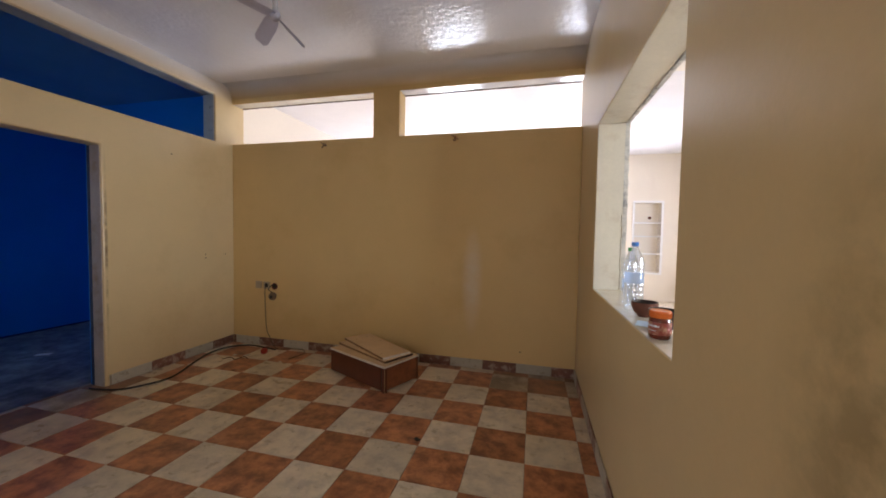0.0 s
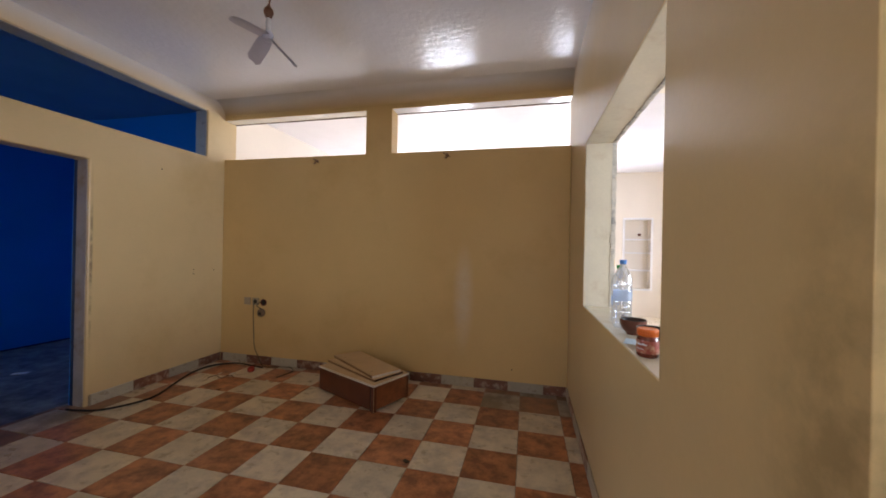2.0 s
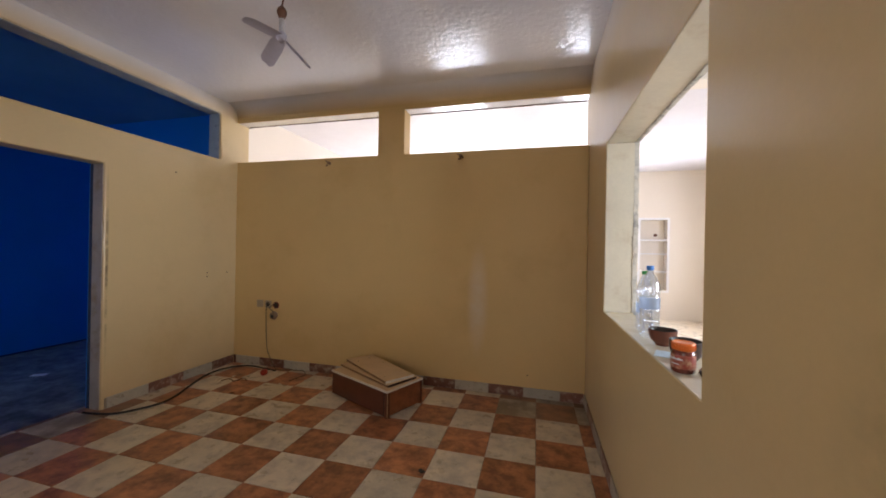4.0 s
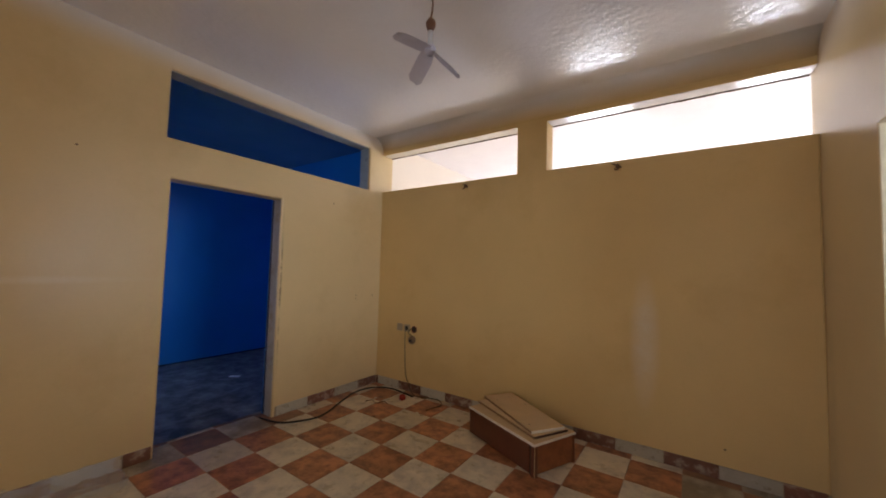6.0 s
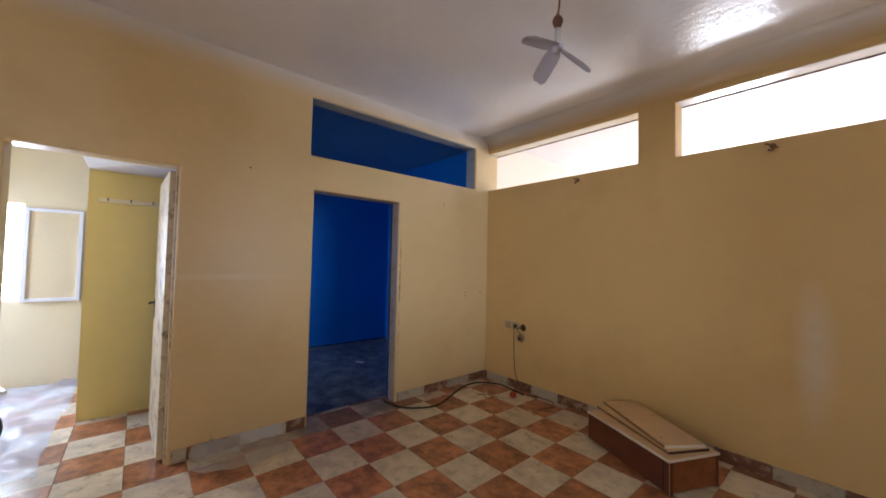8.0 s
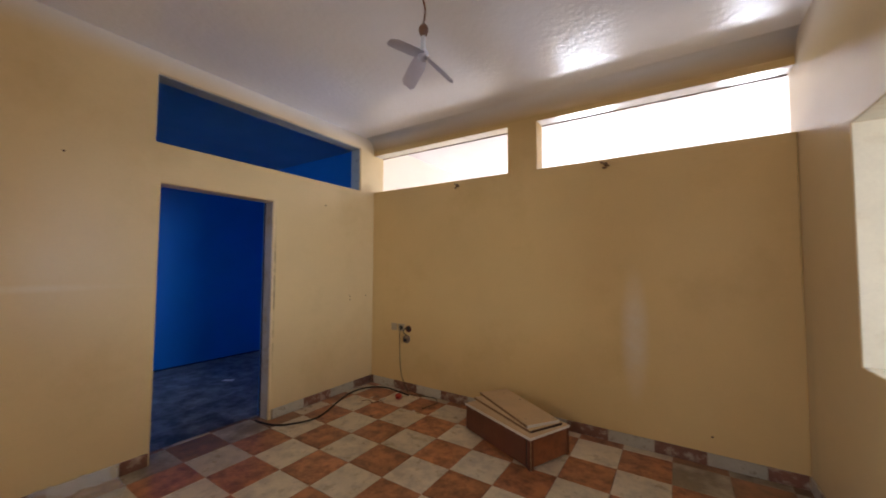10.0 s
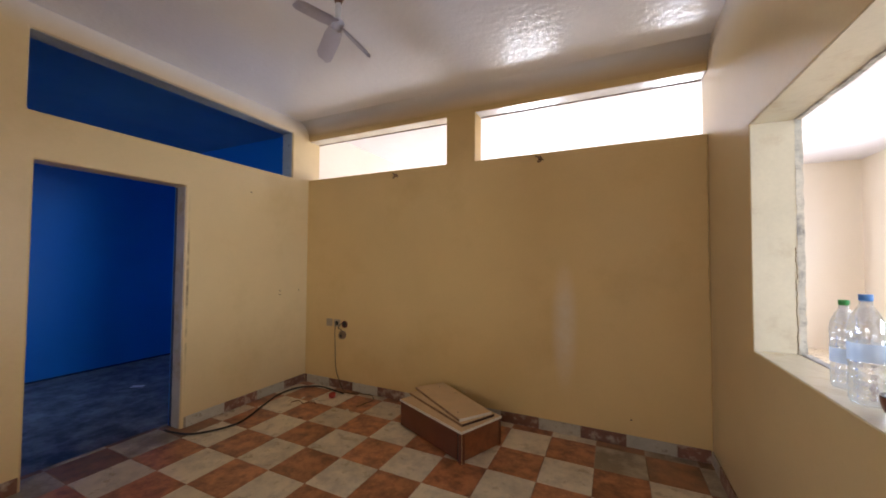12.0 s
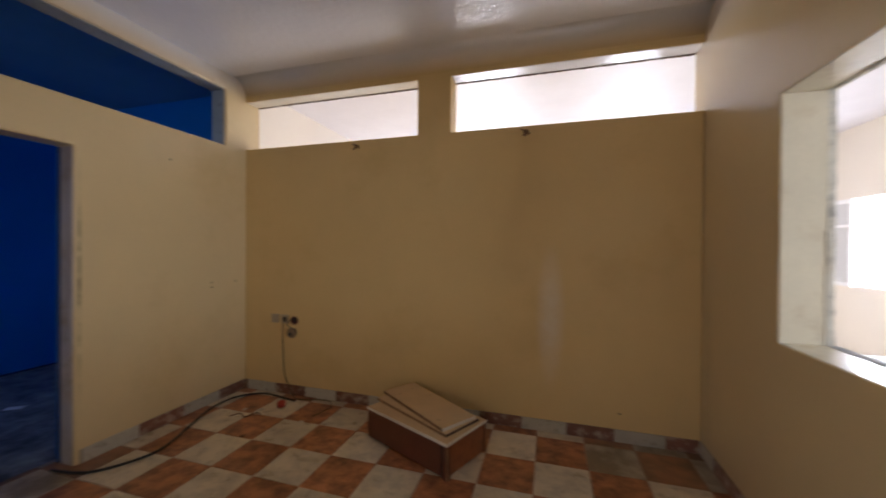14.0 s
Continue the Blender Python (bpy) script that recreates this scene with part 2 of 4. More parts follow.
M_CLAY = mat("brown_clay", (0.15, 0.05, 0.028), 0.35, var=0.2, vscale=18, fine=0.1, bump=0.15)
M_CLAYDARK = mat("dark_brown_clay", (0.05, 0.022, 0.014), 0.35, var=0.2, vscale=18, fine=0.1, bump=0.15)
M_CLAYIN = mat("dark_clay_glaze", (0.03, 0.016, 0.012), 0.3, var=0.2, vscale=18, bump=0.1)
M_METAL = mat("tarnished_metal", (0.35, 0.3, 0.25), 0.35, 1.0, var=0.2, vscale=20, bump=0.1)


def thin_plastic(name, tint, gloss, haze, scale, dusty=False):
    """Thin clear plastic: mostly see-through, with highlights broken by dents and a little haze."""
    m = bpy.data.materials.new(name)
    m.use_nodes = True
    n, ln = m.node_tree.nodes, m.node_tree.links
    tr, gl, df = n.new("ShaderNodeBsdfTransparent"), n.new("ShaderNodeBsdfGlossy"), n.new("ShaderNodeBsdfDiffuse" if dusty else "ShaderNodeBsdfTranslucent")
    tr.inputs[0].default_value, gl.inputs["Roughness"].default_value, df.inputs[0].default_value = (*tint, 1), 0.08, (0.85, 0.9, 0.95, 1)
    bp, t = n.new("ShaderNodeBump"), n.new("ShaderNodeTexNoise")
    t.inputs["Scale"].default_value = scale
    bp.inputs["Strength"].default_value, bp.inputs["Distance"].default_value = 0.8, 0.004
    ln.new(n.new("ShaderNodeTexCoord").outputs["Object"], t.inputs["Vector"])
    ln.new(t.outputs[0], bp.inputs["Height"])
    ln.new(bp.outputs[0], gl.inputs["Normal"])
    a, b = n.new("ShaderNodeMixShader"), n.new("ShaderNodeMixShader")
    a.inputs[0].default_value, b.inputs[0].default_value = gloss, haze
    ln.new(tr.outputs[0], a.inputs[1]); ln.new(gl.outputs[0], a.inputs[2])
    ln.new(a.outputs[0], b.inputs[1]); ln.new(df.outputs[0], b.inputs[2])
    ln.new(b.outputs[0], n["Material Output"].inputs[0])
    return m


M_PET = thin_plastic("clear_bottle_plastic", (0.95, 0.96, 0.98), 0.4, 0.13, 45)
M_LABEL = thin_plastic("pale_blue_label", (0.66, 0.77, 0.95), 0.15, 0.38, 60)
M_LABELW = mat("white_print", (0.75, 0.78, 0.82), 0.4, bump=0.0)
M_BLUECAP = mat("blue_cap_plastic", (0.06, 0.22, 0.6), 0.35, bump=0.0)
M_GREENCAP = mat("green_cap_plastic", (0.04, 0.3, 0.06), 0.35, bump=0.0)
M_ORANGE = mat("orange_lid_plastic", (0.75, 0.17, 0.02), 0.4, var=0.05, bump=0.0)
M_JAR = mat("red_brown_jar_contents", (0.17, 0.035, 0.022), 0.22, var=0.3, vscale=30, bump=0.0, second=(0.10, 0.025, 0.015),
            second_amount=0.6, second_scale=34, coat=0.6)
M_JARLBL = mat("red_printed_label", (0.30, 0.05, 0.03), 0.35, var=0.2, vscale=30, bump=0.0, second=(0.55, 0.36, 0.22), second_amount=0.45, second_scale=40)
M_CARD = mat("pale_blue_card", (0.5, 0.62, 0.72), 0.5, var=0.1, vscale=40, bump=0.0)
M_FOIL = mat("chromed_metal", (0.8, 0.78, 0.74), 0.15, 1.0, var=0.1, bump=0.0)
M_PURPLE = mat("violet_blue_laminate", (0.10, 0.08, 0.20), 0.4, var=0.05, bump=0.0)
M_GREYPANE = mat("grey_frosted_pane", (0.6, 0.6, 0.6), 0.25, var=0.04, bump=0.0)
M_FROST = mat("cream_frosted_pane", (0.72, 0.6, 0.38), 0.25, var=0.04, bump=0.0)
M_STAINROD = mat("dark_crack", (0.20, 0.13, 0.06), 0.9, bump=0.0)
M_FILM = thin_plastic("crumpled_clear_film", (0.90, 0.87, 0.84), 0.28, 0.2, 14, True)
# Pale bluish haze stands in for window glare on the tiles.
M_FILM_GLARE = thin_plastic("glare_haze_film", (0.88, 0.9, 0.99), 0.04, 0.36, 16, True)
M_REVEAL = mat("pale_cream_reveal_paint", (0.71, 0.635, 0.49), 0.22, var=0.06, vscale=4, fine=0.03, bump=0.25, bscale=28, dist=0.003,
               second=(0.60, 0.50, 0.36), second_amount=0.25, second_scale=6.0)

M_KITCH = mat("pale_green_cream_paint", (0.71, 0.635, 0.47), 0.4, var=0.05, vscale=0.8, fine=0.015, bump=0.15, bscale=25, dist=0.003)
M_JAMB = mat("chipped_cream_jamb_paint", (0.62, 0.52, 0.36), 0.5, var=0.15, vscale=8, bump=0.3, second=(0.12, 0.08, 0.05), second_amount=0.4, second_scale=10)
M_LEDGE = mat("dusty_grey_ledge", (0.50, 0.50, 0.52), 0.7, var=0.15, vscale=10, bump=0.3, second=(0.25, 0.25, 0.26), second_amount=0.3, second_scale=14)
M_CORD = mat("brown_grey_cord", (0.075, 0.058, 0.03), 0.5, bump=0.0)
M_LOBBY = mat("pale_yellow_paint", (0.82, 0.70, 0.46), 0.4, var=0.05, vscale=1.5, fine=0.02, bump=0.2, bscale=28, dist=0.003)
M_LINING = mat("grey_blue_jamb_paint", (0.30, 0.36, 0.45), 0.4, var=0.12, vscale=5, fine=0.05, bump=0.2, second=(0.12, 0.13, 0.16), second_amount=0.2, second_scale=12)
M_GLOW = bpy.data.materials.new("daylight_backdrop")
M_GLOW.use_nodes = True
M_GLOW.node_tree.nodes["Principled BSDF"].inputs["Base Color"].default_value = (0.8, 0.8, 0.8, 1)
M_GLOW.node_tree.nodes["Principled BSDF"].inputs["Emission Color"].default_value = (0.95, 0.97, 1.0, 1)
M_GLOW.node_tree.nodes["Principled BSDF"].inputs["Emission Strength"].default_value = 7.0


# ---- building helpers ----
def part(name, bm, material, parent=None, label="", smooth=False):
    me = bpy.data.meshes.new(name)
    bmesh.ops.recalc_face_normals(bm, faces=bm.faces)
    if smooth:
        for f in bm.faces:
            f.smooth = True
    bm.to_mesh(me)
    bm.free()
    me.materials.append(material)
    ob = new(name, me)
    ob.parent = parent
    if label:
        ob["label"] = label
    return ob


def empty(name, m, label, category, group="", kind=""):
    ob = new(name)
    ob.matrix_world = m
    ob.empty_display_size = 0.1
    return tagged(ob, label, category, group, kind)


def add_box(bm, x0, y0, z0, x1, y1, z1, bev=0.0, m=None):
    vs = [bm.verts.new((x, y, z)) for x in (x0, x1) for y in (y0, y1) for z in (z0, z1)]
    fs = [bm.faces.new([vs[i] for i in q]) for q in
          ((0, 1, 3, 2), (4, 6, 7, 5), (0, 4, 5, 1), (2, 3, 7, 6), (0, 2, 6, 4), (1, 5, 7, 3))]
    if bev:
        es = list({e for f in fs for e in f.edges})
        out = bmesh.ops.bevel(bm, geom=es, offset=bev, segments=2, affect="EDGES", profile=0.5)
        vs = list({v for f in out["faces"] for v in f.verts} | {v for v in vs if v.is_valid})
    if m is not None:
        bmesh.ops.transform(bm, matrix=m, verts=[v for v in vs if v.is_valid])
    return bm


def box(x0, y0, z0, x1, y1, z1, bev=0.0):
    return add_box(bmesh.new(), x0, y0, z0, x1, y1, z1, bev)


def lathe(profile, steps=28, bm=None, cap=True):
    bm = bm or bmesh.new()
    rings = []
    for r, z in profile:
        rings.append([bm.verts.new((r * math.cos(2 * math.pi * k / steps), r * math.sin(2 * math.pi * k / steps), z)) for k in range(steps)])
    for a, b in zip(rings, rings[1:]):
        for k in range(steps):
            bm.faces.new((a[k], a[(k + 1) % steps], b[(k + 1) % steps], b[k]))
    if cap:
        bm.faces.new(rings[0])
        bm.faces.new(rings[-1])
    return bm


def tube(points, radius, steps=8):
    """A round cord through the points, smoothed."""
    pts = [Vector(p) for p in points]
    fine = []
    for i in range(len(pts) - 1):
        p0, p1, p2, p3 = pts[max(i - 1, 0)], pts[i], pts[i + 1], pts[min(i + 2, len(pts) - 1)]
        for s in range(6):
            u = s / 6
            fine.append(0.5 * ((2 * p1) + (p2 - p0) * u + (2 * p0 - 5 * p1 + 4 * p2 - p3) * u * u + (3 * p1 - p0 - 3 * p2 + p3) * u ** 3))
    fine.append(pts[-1])
    bm, rings = bmesh.new(), []
    for i, p in enumerate(fine):
        d = (fine[min(i + 1, len(fine) - 1)] - fine[max(i - 1, 0)]).normalized()
        side = d.cross(Vector((0, 0, 1)) if abs(d.z) < 0.9 else Vector((1, 0, 0))).normalized()
        up = side.cross(d)
        rings.append([bm.verts.new(p + radius * (math.cos(a) * side + math.sin(a) * up)) for a in (2 * math.pi * k / steps for k in range(steps))])
    for a, b in zip(rings, rings[1:]):
        for k in range(steps):
            bm.faces.new((a[k], a[(k + 1) % steps], b[(k + 1) % steps], b[k]))
    bm.faces.new(rings[0])
    bm.faces.new(rings[-1])
    return bm


def holed_wall(name, axis, a0, a1, u0, u1, z0, z1, holes, material, bevel=0.006):
    """A wall between a0 and a1 along axis, from u0 to u1 along the other one, with openings (u0, u1, z0, z1) right through it."""
    holes = [(p, q, z0 - 0.01 if r <= 0 else r, t) for p, q, r, t in holes]
    us = sorted({u0, u1, *(h[0] for h in holes), *(h[1] for h in holes)})
    zs = sorted({z0, z1, *(h[2] for h in holes), *(h[3] for h in holes)})
    us, zs = [u for u in us if u0 <= u <= u1], [z for z in zs if z0 <= z <= z1]
    solid = {}
    for i in range(len(us) - 1):
        for j in range(len(zs) - 1):
            cu, cz = (us[i] + us[i + 1]) / 2, (zs[j] + zs[j + 1]) / 2
            solid[i, j] = not any(h[0] < cu < h[1] and h[2] < cz < h[3] for h in holes)
    bm, cache = bmesh.new(), {}

    def v(a, i, j):
        key = (a, i, j)
        if key not in cache:
            cache[key] = bm.verts.new((a, us[i], zs[j]) if axis == "x" else (us[i], a, zs[j]))
        return cache[key]

    for (i, j), s in solid.items():
        if not s:
            continue
        for a in (a0, a1):
            bm.faces.new((v(a, i, j), v(a, i + 1, j), v(a, i + 1, j + 1), v(a, i, j + 1)))
        for di, dj, e in ((-1, 0, ((i, j), (i, j + 1))), (1, 0, ((i + 1, j), (i + 1, j + 1))), (0, -1, ((i, j), (i + 1, j))), (0, 1, ((i, j + 1), (i + 1, j + 1)))):
            if not solid.get((i + di, j + dj), False):
                (p, q), (r, s2) = e
                bm.faces.new((v(a0, p, q), v(a1, p, q), v(a1, r, s2), v(a0, r, s2)))
    ob = part(name, bm, material)
    if bevel:
        md = ob.modifiers.new("soft_edges", "BEVEL")
        md.width, md.segments, md.limit_method, md.angle_limit = bevel, 2, "ANGLE", radians(40)
    return ob


def structure(ob, label, category):
    return tagged(ob, label, category, kind="structure")

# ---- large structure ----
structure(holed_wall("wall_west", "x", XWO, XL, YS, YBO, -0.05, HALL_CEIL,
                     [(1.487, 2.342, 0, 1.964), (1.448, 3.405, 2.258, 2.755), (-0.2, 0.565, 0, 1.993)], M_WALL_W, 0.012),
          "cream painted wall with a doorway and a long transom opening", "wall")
structure(holed_wall("wall_north", "y", YB, YBO, XL, XR, -0.05, HALL_CEIL,
                     [(XL, -1.55, 2.27, 2.72), (-1.267, XR, 2.27, 2.72)], M_WALL_N),
          "cream gloss painted wall with two high window openings", "wall")
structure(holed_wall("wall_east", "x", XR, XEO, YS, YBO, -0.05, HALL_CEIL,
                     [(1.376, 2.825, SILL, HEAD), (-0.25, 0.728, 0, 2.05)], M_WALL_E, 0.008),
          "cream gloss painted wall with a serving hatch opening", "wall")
# The south opening is made up, to let the room fill in.
structure(holed_wall("wall_south", "y", YS - 0.15, YS, XWO, XEO, -0.05, HALL_CEIL, [(-1.2, 0.1, 0.95, 2.05)], M_WALL),
          "plain cream painted wall with an added opening, out of view", "wall")


def profile_along_x(name, pts, x0, x1, material):
    bm = bmesh.new()
    a, b = [bm.verts.new((x0, y, z)) for y, z in pts], [bm.verts.new((x1, y, z)) for y, z in pts]
    for k in range(len(pts)):
        bm.faces.new((a[k], a[(k + 1) % len(pts)], b[(k + 1) % len(pts)], b[k]))
    bm.faces.new(a)
    bm.faces.new(b)
    return part(name, bm, material)


COVE_Y, COVE_Z = 0.145, 0.15
cove = [(YB - COVE_Y * (1 - math.sin(u)), CEIL - COVE_Z * (1 - math.cos(u))) for u in (math.pi / 2 * k / 14 for k in range(15))]
ceiling_ob = structure(profile_along_x("ceiling", [(YS, CEIL)] + cove[:-1] + [(YB - 0.0015, CEIL - COVE_Z), (YB - 0.0015, 2.975), (YS, 2.975)], XL, XR, M_CEIL),
                       "white gloss painted ceiling curving down into the cream wall", "ceiling")
for f in ceiling_ob.data.polygons:
    f.use_smooth = abs(f.normal.x) < 0.5 and f.normal.z < -0.02 and f.center.y > YB - COVE_Y
structure(part("trim_window_soffit_1", box(XL + 0.003, YB + 0.008, 2.7165, -1.553, 3.772, 2.7225, 0.001), M_REVEAL), "pale cream paint under the window head", "trim")
structure(part("trim_window_soffit_2", box(-1.264, YB + 0.008, 2.7165, XR - 0.003, 3.772, 2.7225, 0.001), M_SOFFITW), "glossy white paint under the window head", "trim")
# Inner jamb darkened in colour to merge with the blue wall behind.
structure(part("trim_doorway_lining_blue", box(XWO + 0.002, 2.3385, 0, -3.411, 2.3435, 1.962, 0.001), M_BLUEDARK), "dark blue inner strip of the door jamb", "trim")
structure(part("trim_doorway_lining", box(-3.41, 2.3385, 0, XL - 0.016, 2.3435, 1.962, 0.001), M_JAMBGREY), "grey-blue painted door jamb", "trim")
structure(part("trim_transom_lining", box(XWO + 0.002, 3.4015, 2.26, XL - 0.02, 3.4065, 2.753, 0.001), M_LINING), "grey-blue painted transom jamb", "trim")
# Thin slab, much darker than the wall, on the transom's upper face.
structure(part("trim_transom_soffit", box(XWO + 0.002, 1.455, 2.749, XL - 0.02, 3.398, 2.757, 0.001), M_SOFFIT), "dark grey face under the transom head", "trim")
structure(part("trim_door_casing", box(XR + 0.03, 0.712, 0, XEO, 0.7265, 2.05, 0.003), M_WHITE), "white door casing wrapped in clear film", "trim")
# neighbouring hall to the north
structure(holed_wall("hall_wall_north", "y", HALL_N, HALL_N + 0.2, HALL_W, HALL_E, -0.05, HALL_CEIL,
                     [(-2.3, -1.24, 0, 2.2), (0.6, 1.3, 0, 2.2), (2.06, 2.55, 0.58, 2.0)], M_HALL, 0), "pale cream hall wall with doorways", "wall")
structure(holed_wall("hall_wall_east", "x", HALL_E, HALL_E + 0.2, 3.98, HALL_N, -0.05, HALL_CEIL, [(6.46, 7.49, 0.88, 2.03)], M_HALL, 0),
          "pale cream hall wall with a window", "wall")
structure(part("hall_wall_west", box(HALL_W - 0.16, 3.96, 0, HALL_W, HALL_N, HALL_CEIL), M_HALL), "pale cream hall wall", "wall")
structure(part("hall_ceiling", box(HALL_W, YBO, HALL_CEIL, HALL_E, HALL_N, 3.1), M_HALLCEIL), "white painted hall ceiling", "ceiling")
structure(part("hall_floor", box(HALL_W, YBO, -0.1, HALL_E, HALL_N, -0.004), M_TILE_W), "light tiled hall floor", "floor")
structure(part("hall_partition", box(1.866, 3.78, -0.05, 3.6, 3.98, HALL_CEIL), M_KITCH), "pale cream partition wall end", "wall")
structure(part("hall_beam", box(XEO, 3.78, 2.82, 1.866, 3.98, HALL_CEIL), M_HALL), "pale cream ceiling beam", "beam")
structure(part("hall_wall_stub", box(XWO, YBO, 0, HALL_W, 3.96, HALL_CEIL), M_HALL), "pale cream wall end", "wall")
# kitchen side, east of the hatch
structure(holed_wall("kitchen_wall_east", "x", 3.6, 3.75, YS, 3.98, -0.05, HALL_CEIL, [(0.7, 2.15, 0.95, 2.05)], M_KITCH), "pale cream kitchen wall with an unseen window opening", "wall")
structure(part("kitchen_wall_south", box(XEO, YS - 0.15, 0, 3.6, YS, HALL_CEIL), M_HALL), "pale cream kitchen wall", "wall")
structure(part("kitchen_ceiling", box(XEO, YS, HALL_CEIL, 3.6, 3.78, 3.1), M_WHITE), "white kitchen ceiling", "ceiling")
structure(part("kitchen_floor", box(XEO, YS, -0.1, 3.6, YBO, -0.004), M_TILE_W), "light tiled kitchen floor", "floor")
# blue room
structure(part("blue_wall_west", box(BLUE_W - 0.15, 0.75, 0, BLUE_W, 3.95, HALL_CEIL), M_BLUE), "deep blue painted wall", "wall")
structure(part("blue_wall_north", box(BLUE_W, 3.80, 0, XWO - 0.012, 3.95, HALL_CEIL), M_BLUE), "deep blue painted wall", "wall")
# Opening is added, out of view, to pass lobby light into the blue room.
structure(holed_wall("blue_wall_south", "y", 0.62, 0.75, BLUE_W, XWO, -0.05, HALL_CEIL, [(-5.80, -4.70, 0, 2.05)], M_BLUE), "deep blue painted wall", "wall")
structure(holed_wall("blue_wall_east", "x", XWO - 0.012, XWO, 0.75, 3.80, -0.05, HALL_CEIL, [(1.487, 2.342, 0, 1.964), (1.448, 3.405, 2.258, 2.755)], M_BLUE, 0), "deep blue painted wall", "wall")
# Thin dark strip where the blue wall meets its floor.
structure(part("baseboard_blue", box(BLUE_W, 0.75, -0.003, BLUE_W + 0.006, 3.80, 0.016), M_BLUEDARK), "thin dark blue line along the blue wall foot", "baseboard")
structure(part("blue_ceiling", box(BLUE_W, 0.75, 2.92, XWO - 0.012, 3.80, 3.05), M_BLUECEIL), "blue painted ceiling", "ceiling")
structure(part("blue_room_floor", box(BLUE_W, 0.62, -0.1, XWO - 0.03, 3.80, -0.003), M_CEMENT), "worn dirty grey cement floor", "floor")
# lobby behind the south doorway
structure(holed_wall("lobby_wall_west", "x", BLUE_W - 0.15, BLUE_W, YS, 0.75, -0.05, HALL_CEIL, [(-1.30, -0.535, 0.89, 1.88)], M_LOBBY), "pale yellow lobby wall with a bright window", "wall")
# Made-up opening for the lobby's south fill.
structure(holed_wall("lobby_wall_south", "y", YS - 0.15, YS, BLUE_W - 0.15, XWO, -0.05, HALL_CEIL, [(-5.66, -4.84, 0.8, 2.0)], M_LOBBY), "pale yellow lobby wall with an added opening, out of view", "wall")
structure(part("lobby_closet_wall", box(-4.62, 0.035, 0, -4.5, 0.62, HALL_CEIL), M_YELLOW), "yellow painted closet wall", "wall")
structure(part("lobby_low_ceiling", box(-4.5, 0.035, 2.10, XWO, 0.62, 2.25), M_WHITE), "white painted low ceiling slab", "ceiling")
structure(part("lobby_ceiling", box(BLUE_W, YS, 2.92, XWO, 0.62, 3.05), M_WHITE), "white painted lobby ceiling", "ceiling")
structure(part("ground", box(-60, -60, -0.35, 60, 60, -0.25), mat("pale_dry_earth", (0.35, 0.3, 0.24), 0.9)), "pale dry earth outside", "ground")
floor = structure(part("floor", box(BLUE_W, YS, -0.1, XEO, YBO, -0.006), M_GROUT), "checkered terracotta and beige tiled floor", "floor")



def backdrop(x0, y0, z0, x1, y1, z1):
    structure(part("backdrop", box(x0, y0, z0, x1, y1, z1), M_GLOW), "bright white daylight outside", "backdrop")


backdrop(3.72, 5.9, 0.2, 3.74, 8.2, 2.9)
backdrop(-6.34, -2.0, 0.2, -6.32, 0.0, 2.7)
backdrop(4.1, 0.3, 0.2, 4.12, 3.1, 2.9)
backdrop(-2.6, 8.85, -0.2, 1.6, 8.87, 2.6)

# ---- things in the room ----
BOXM = pose(-1.071, 2.868, 0, 0, 0, 155.4)     # long side of the chest runs along its x


def chest():
    e = empty("wooden_drawer_box", BOXM, "low red-brown veneered drawer carcass lying on the tiled floor", "wooden box")
    L, W, H, T = 0.735, 0.40, 0.205, 0.018
    part("front_panel", box(0.047, -T, 0.012, L, 0, H, 0.002), M_REDWOOD, e)
    # Black filler strip stands for the shade inside the slot.
    part("gap_strip", box(0.028, -T, 0.004, 0.05, -0.006, H), M_BLACK, e, "black strip for the shade in the gap beside the corner post")
    part("back_panel", box(0, -W, 0.012, L, -W + T, H, 0.002), M_REDWOOD, e)
    part("side_panel", box(0.004, -W + T, 0.014, 0.004 + T, -T, H, 0.002), M_ORANGEWOOD, e, "orange-brown veneered end")
    part("side_panel", box(L - T, -W + T, 0.0, L, -T, H, 0.002), M_REDWOOD, e)
    part("corner_post", box(-0.004, -0.03, 0.0, 0.03, 0.004, H - 0.002, 0.003), M_REDWOOD, e, "red-brown corner post")
    part("corner_edge", box(-0.0055, -0.0005, 0.006, -0.0042, 0.003, H - 0.004), M_BOARD, e, "pale worn corner edge")
    part("bottom_panel", box(T, -W + T, 0.012, L - T, -T, 0.02), M_DARKWOOD, e)
    part("top_panel", box(-0.004, -W - 0.002, H, L + 0.004, 0.004, H + 0.014, 0.002), M_BOARD, e, "tan top panel")
    part("edge_band", box(-0.006, 0.0045, H - 0.001, L + 0.006, 0.0075, H + 0.015), M_BOARD_EDGE, e, "worn white edge band")
    part("edge_band", box(-0.0075, -W, H - 0.001, -0.0045, 0.0045, H + 0.015), M_BOARD_EDGE, e, "worn white edge band")
    return e


def loose_board(m, length, width, thick, label, edge):
    e = empty("loose_board", m, label, "board", "boards on the drawer box")
    part("panel", box(0, -width, 0, length, 0, thick, 0.0015), M_BOARD, e)
    part("front_edge", box(-0.003, -width, 0.001, -0.0003, 0, thick - 0.001), edge, e, "edge strip")
    part("side_edge", box(0, 0.0003, 0.001, length, 0.003, thick - 0.001), M_BOARD_SIDE, e, "brown sawn edge")
    return e


chest()
loose_board(pose(-1.095, 2.935, 0.2195, 0, 0, 150.5), 0.72, 0.30, 0.018, "tan fibreboard panel lying on the wooden box", M_DARKWOOD)
